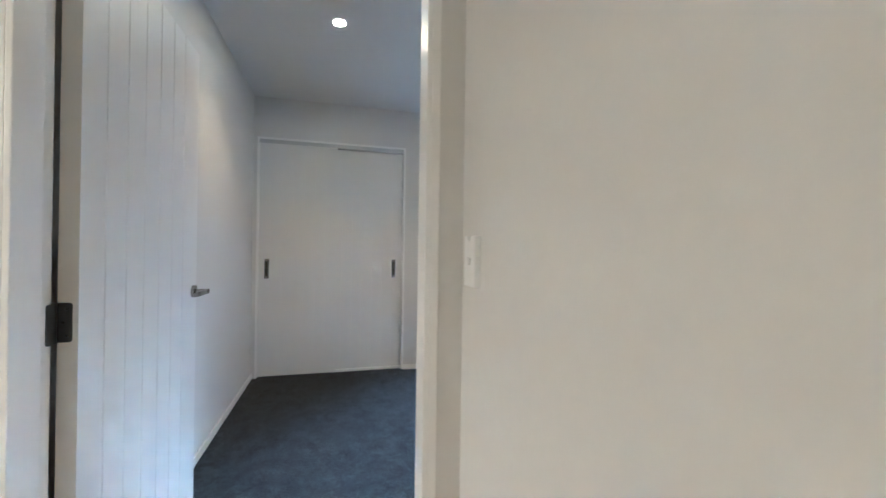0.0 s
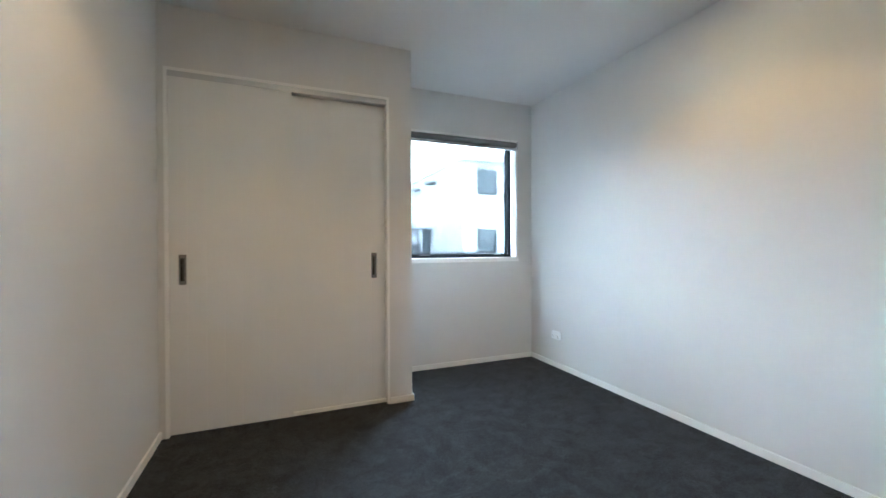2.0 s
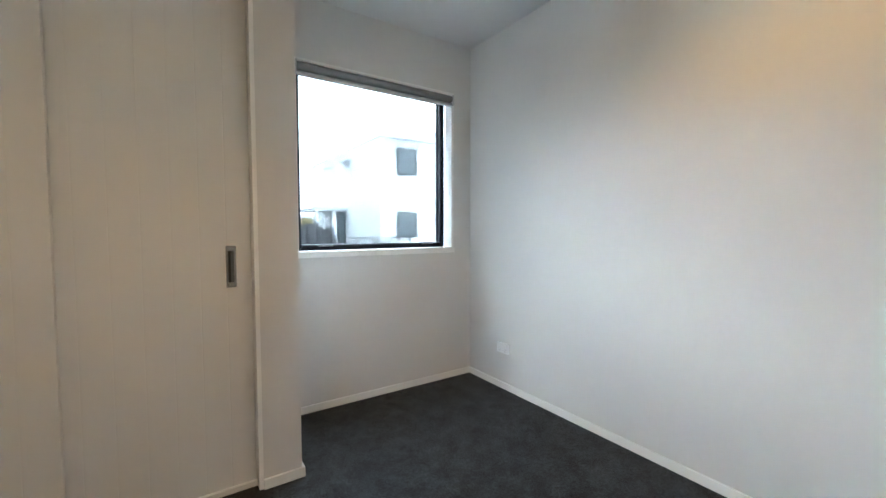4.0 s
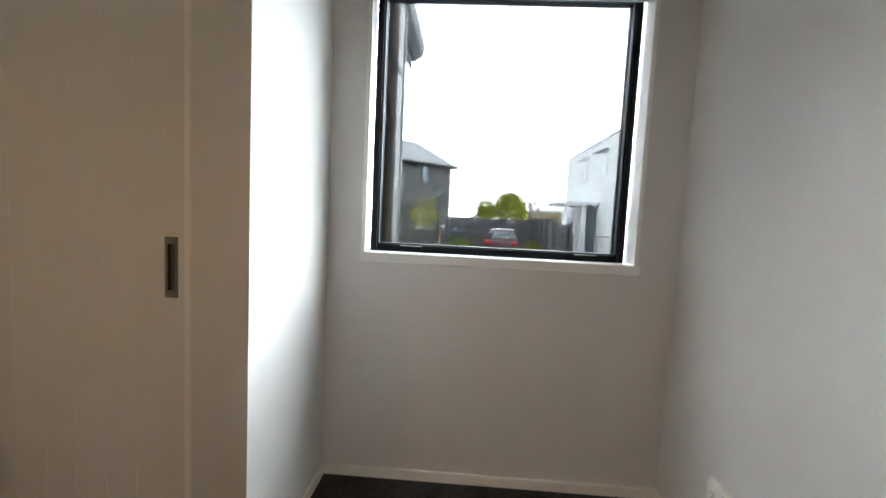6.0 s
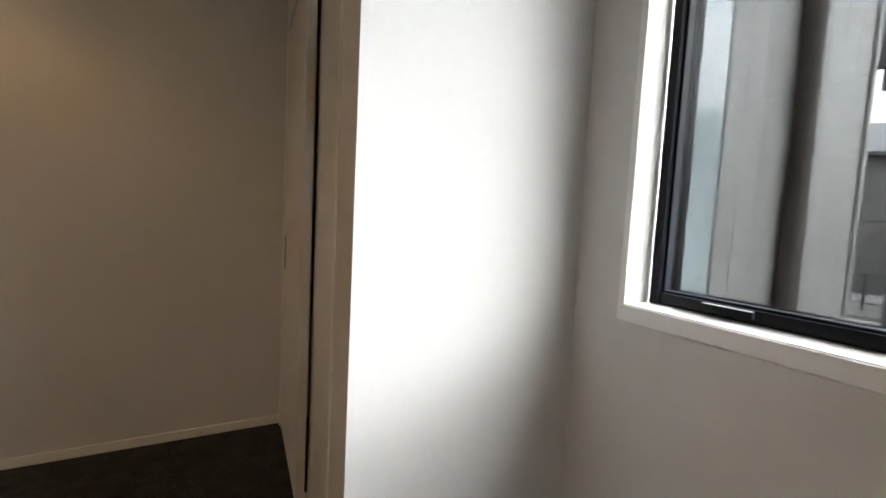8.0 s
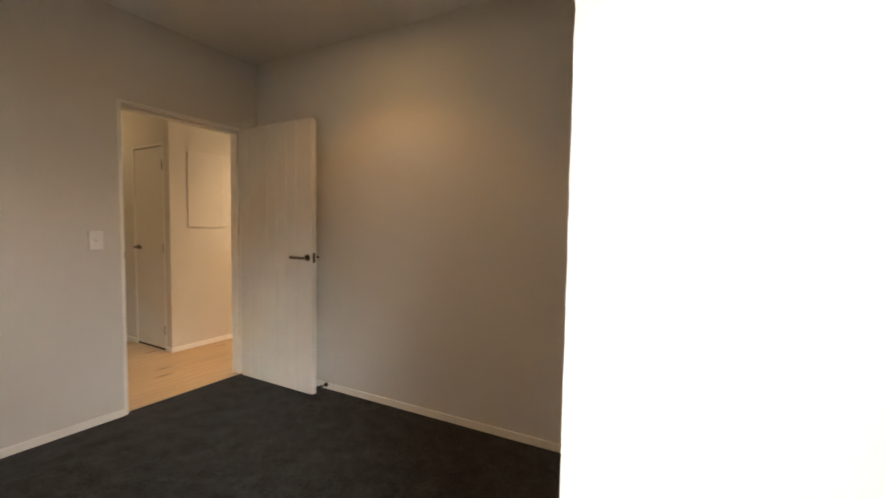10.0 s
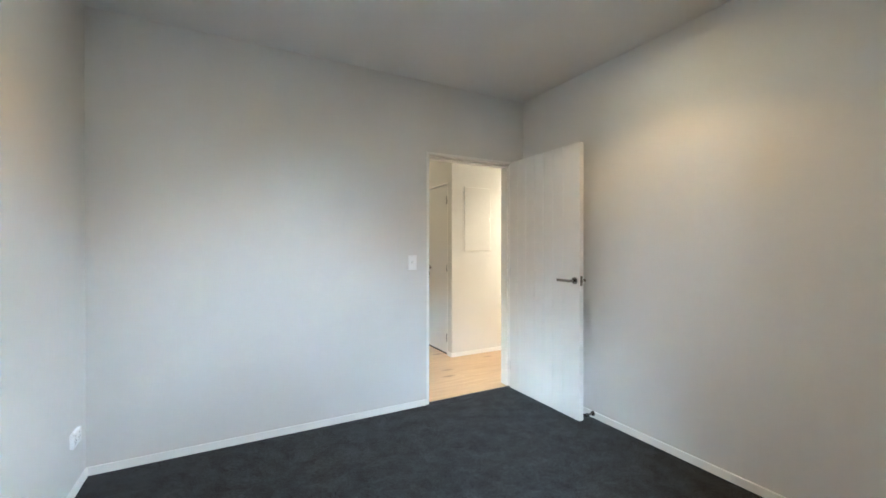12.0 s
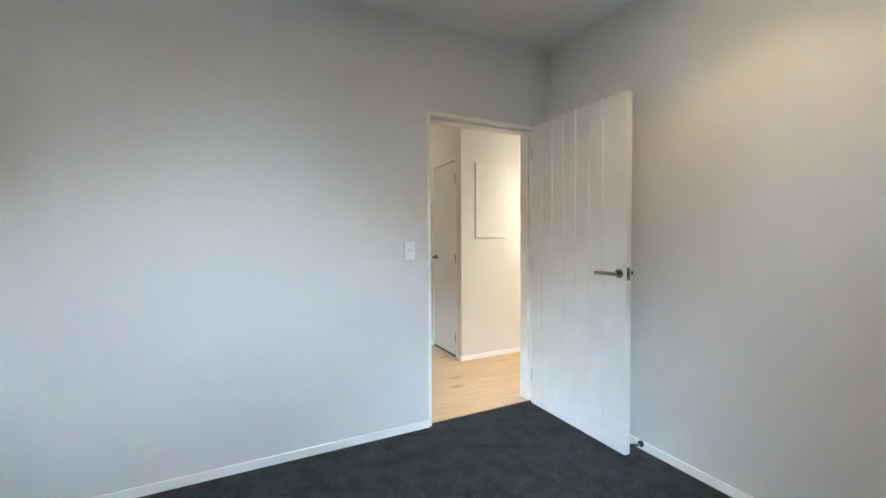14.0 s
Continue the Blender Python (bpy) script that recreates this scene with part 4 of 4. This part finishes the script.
part("bumper", block(-0.78, 0.78, -0.06, 0.10, 0.34, 0.56, 0.04), CAR_RED, car)
part("number_plate", block(-0.18, 0.18, -0.072, -0.058, 0.44, 0.56, 0.004), PLATE, car, "pale number plate")

# street lamp
sl = thing("street_lamp", "dark post-top street lamp with an upturned conical head", "street lamp", pose(0.93, 21.0, G))
smooth(part("pole", rod(bmesh.new(), (0, 0, 0), (0, 0, 2.78), 0.085, 0.07, 16), SLATE_TRIM, sl))
smooth(part("head", rod(bmesh.new(), (0, 0, 3.12), (0, 0, 3.18), 0.47, 0.43, 28), SLATE_TRIM, sl))
bm = bmesh.new()
for k in range(3):
    a = 2 * math.pi * k / 3 + 0.4
    rod(bm, (0, 0, 2.74), (0.42 * math.cos(a), 0.42 * math.sin(a), 3.13), 0.022, seg=8)
part("arms", bm, SLATE_TRIM, sl)
smooth(part("diffuser", rod(bmesh.new(), (0, 0, 2.78), (0, 0, 3.13), 0.07, 0.30, 18), WINDOW_PALE, sl, "pale tapered diffuser"))


# ---- plants ----
def leaf_cloud(bm, centre, radius, count, size, rng, squash=1.0):
    """Scatters small bent leaves round a centre, denser towards the outside."""
    for _ in range(count):
        d = Vector((rng.gauss(0, 1), rng.gauss(0, 1), rng.gauss(0, 1)))
        d.normalize()
        r = radius * (0.45 + 0.55 * rng.random() ** 0.5) * (1 + 0.25 * noise.noise(d * 2.2 + Vector(centre)))
        c = Vector(centre) + Vector((d.x * r, d.y * r, d.z * r * squash))
        s = size * rng.uniform(0.6, 1.3)
        u = Vector((rng.gauss(0, 1), rng.gauss(0, 1), rng.gauss(0, 1))).normalized() * s
        w = u.cross(Vector((rng.gauss(0, 1), rng.gauss(0, 1), rng.gauss(0, 1)))).normalized() * s * 0.45
        q = [bm.verts.new(p) for p in (c - u, c + w, c + u, c - w)]
        bm.faces.new(q)


def limbs(bm, base, height, r, spread, count, rng, depth=1):
    """A tapered trunk with limbs that fork."""
    top = Vector(base) + Vector((0, 0, height))
    rod(bm, base, top, r, r * 0.55, 8)
    tips = [top]
    for i in range(count):
        a = 2 * math.pi * i / count + rng.uniform(-0.4, 0.4)
        s = Vector(base) + Vector((0, 0, height * rng.uniform(0.5, 0.95)))
        e = s + Vector((math.cos(a) * spread, math.sin(a) * spread, spread * rng.uniform(0.6, 1.4)))
        rod(bm, s, e, r * 0.42, r * 0.16, 6)
        tips.append(e)
        if depth > 0:
            for _ in range(4):
                e2 = e + Vector((rng.gauss(0, 0.45), rng.gauss(0, 0.45), rng.uniform(0.2, 0.8))) * spread * 0.7
                m0 = s.lerp(e, rng.uniform(0.5, 1.0))
                rod(bm, m0, e2, r * 0.16, r * 0.05, 5)
                tips.append(e2)
                if depth > 1:
                    for _ in range(4):
                        e3 = e2 + Vector((rng.gauss(0, 0.4), rng.gauss(0, 0.4), rng.uniform(0.1, 0.6))) * spread * 0.4
                        rod(bm, m0.lerp(e2, rng.uniform(0.5, 1.0)), e3, r * 0.06, r * 0.025, 4)
    return tips


rng = random.Random(7)
bush = thing("tree", "rounded lime-green tree behind the fence", "tree", pose(5.1, 31.0, G))
bm = bmesh.new()
limbs(bm, (0, 0, 0), 2.2, 0.16, 0.8, 6, rng)
part("trunk", bm, BARK, bush)
bm = bmesh.new()
for cx, cz, r in ((0.35, 2.30, 1.15), (0.0, 2.45, 0.9), (0.75, 2.45, 0.9), (0.35, 2.75, 0.75), (0.95, 2.0, 0.75), (-0.25, 2.0, 0.75), (-1.35, 2.2, 0.7), (-1.5, 1.9, 0.55), (-1.0, 1.9, 0.55)):
    leaf_cloud(bm, (cx, rng.uniform(-0.3, 0.3), cz + 0.42), r, 1300, 0.075, rng, 0.95)
part("crown", bm, LEAF_BUSH, bush)

bare = thing("tree", "bare winter tree far behind the fence", "tree", pose(8.37, 40.0, G))
bm = bmesh.new()
limbs(bm, (0, 0, 0), 2.2, 0.30, 1.35, 10, rng, 2)
part("trunk", bm, TWIG, bare)

young = thing("tree", "thin young tree with yellow-green leaves between stakes", "tree", pose(0.40, 19.0, G))
bm = bmesh.new()
tips = limbs(bm, (0, 0, 0), 2.1, 0.035, 0.42, 9, rng)
part("trunk", bm, BARK, young)
bm = bmesh.new()
for tip in tips:
    leaf_cloud(bm, tip, 0.26, 20, 0.050, rng)
leaf_cloud(bm, (0, 0, 1.7), 0.5, 50, 0.050, rng, 1.3)
part("crown", bm, LEAF_YELLOW, young)
for sx in (-0.55, 0.75):
    st = thing("tree_stake", "pale square timber stake beside the young tree", "tree stake", pose(0.40 + sx, 19.0, G), group="tree stakes")
    part("stake", block(-0.04, 0.04, -0.04, 0.04, 0, 1.15, 0.006), STAKE, st)
for k, (px, py, r) in enumerate(((5.0, 17.5, 0.34), (5.35, 16.6, 0.30), (5.2, 15.4, 0.28), (1.9, 17.8, 0.32), (2.35, 18.3, 0.25))):
    sh = thing("shrub", "low bright green garden shrub", "shrub", pose(px, py, G), group="garden shrubs")
    bm = bmesh.new()
    for _ in range(7):
        rod(bm, (0, 0, 0), (rng.uniform(-r, r), rng.uniform(-r, r), rng.uniform(0.4, 0.9)), 0.012, 0.005, 5)
    part("stems", bm, BARK, sh)
    bm = bmesh.new()
    leaf_cloud(bm, (0, 0, 0.55), r * 1.2, 420, 0.06, rng, 1.2)
    part("leaves", bm, LEAF_SHRUB if k % 2 else LEAF_YELLOW, sh)

# metal railing along the footpath
rail = thing("railing", "low black metal railing along the footpath", "railing")
for z in (0.38, -0.30):
    part("rail", block(-6.0, 1.45, 16.38, 16.42, z, z + 0.04, 0.005), BLACK_ALU, rail)
for i in range(6):
    x = -6.0 + i * 1.485
    part("post", block(x - 0.025, x + 0.025, 16.375, 16.425, G, 0.46, 0.005), BLACK_ALU, rail)
bar = mesh_of("bar", block(-0.008, 0.008, 16.392, 16.408, -0.28, 0.40), BLACK_ALU)
for i in range(62):
    o = new("bar", bar)
    o.parent, o.location = rail, (-5.9 + i * 0.118, 0, 0)

for k, (bx, by) in enumerate(((1.75, 23.6),)):
    wb = thing("wheelie_bin", "dark wheelie bin with a blue lid", "bin", pose(bx, by, G))
    pts = [(-0.24, 0.12), (0.24, 0.12), (0.29, 0.98), (-0.29, 0.98)]
    part("body", extrude_profile(pts, "y", -0.3, 0.3), RUBBER, wb)
    part("lid", block(-0.31, 0.31, -0.33, 0.33, 0.98, 1.06, 0.02), BIN_BLUE, wb)
    for sx in (-0.27, 0.22):
        part("wheel", rod(bmesh.new(), (sx, 0.27, 0.1), (sx + 0.05, 0.27, 0.1), 0.1, seg=18), RUBBER, wb)

# far sheds
for x0, x1, mat, top, what in ((13.0, 19.5, SHED_OCHRE, 2.9, "ochre"), (19.6, 26.5, SHED_BLUE, 3.1, "blue")):
    sh = thing("shed", f"long low {what} shed in the distance", "shed")
    part("wall", block(x0, x1, 62, 80, G, top), mat, sh)
    part("roof", extrude_profile([(x0 - 0.3, top), (x1 + 0.3, top), (x1 + 0.3, top + 0.15), ((x0 + x1) / 2, top + 0.55), (x0 - 0.3, top + 0.15)], "y", 61.7, 80.3), SHED_ROOF, sh)
far = thing("house", "small pale house far behind the fence", "house")
part("wall", block(3.6, 6.2, 60, 66, G, 1.6), WHITE_CLAD, far)
part("roof", extrude_profile([(3.3, 1.6), (6.5, 1.6), (4.9, 2.7)], "y", 59.7, 66.3), ROOF_GREY, far)

# ---- hall planks ----
PW, PL = 0.19, 1.9
plank = mesh_of("plank", block(0.0008, PL - 0.0008, 0.0006, PW - 0.0006, -0.012, 0.0, 0.0008), OAK)
row, y = 0, -0.03
while y > -3.2:
    y -= PW
    x = -2.2 - (row * 0.63) % PL
    while x < HX:
        a, b = max(x, -2.2), min(x + PL, HX)
        if b - a > 0.05:
            if b - a > PL - 0.01:
                o = new("plank", plank)
                o.location = (x, y, 0)
            else:
                o = new("plank", mesh_of("plank", block(0.0008, b - a - 0.0008, 0.0006, PW - 0.0006, -0.012, 0.0, 0.0008), OAK))
                o.location = (a, y, 0)
            o.parent = hall_floor
        x += PL
    row += 1
structure("threshold", block(DX0, DX1, -0.034, -0.022, -0.01, 0.004, 0.002), NICKEL, "thin metal strip between carpet and oak floor", "trim")
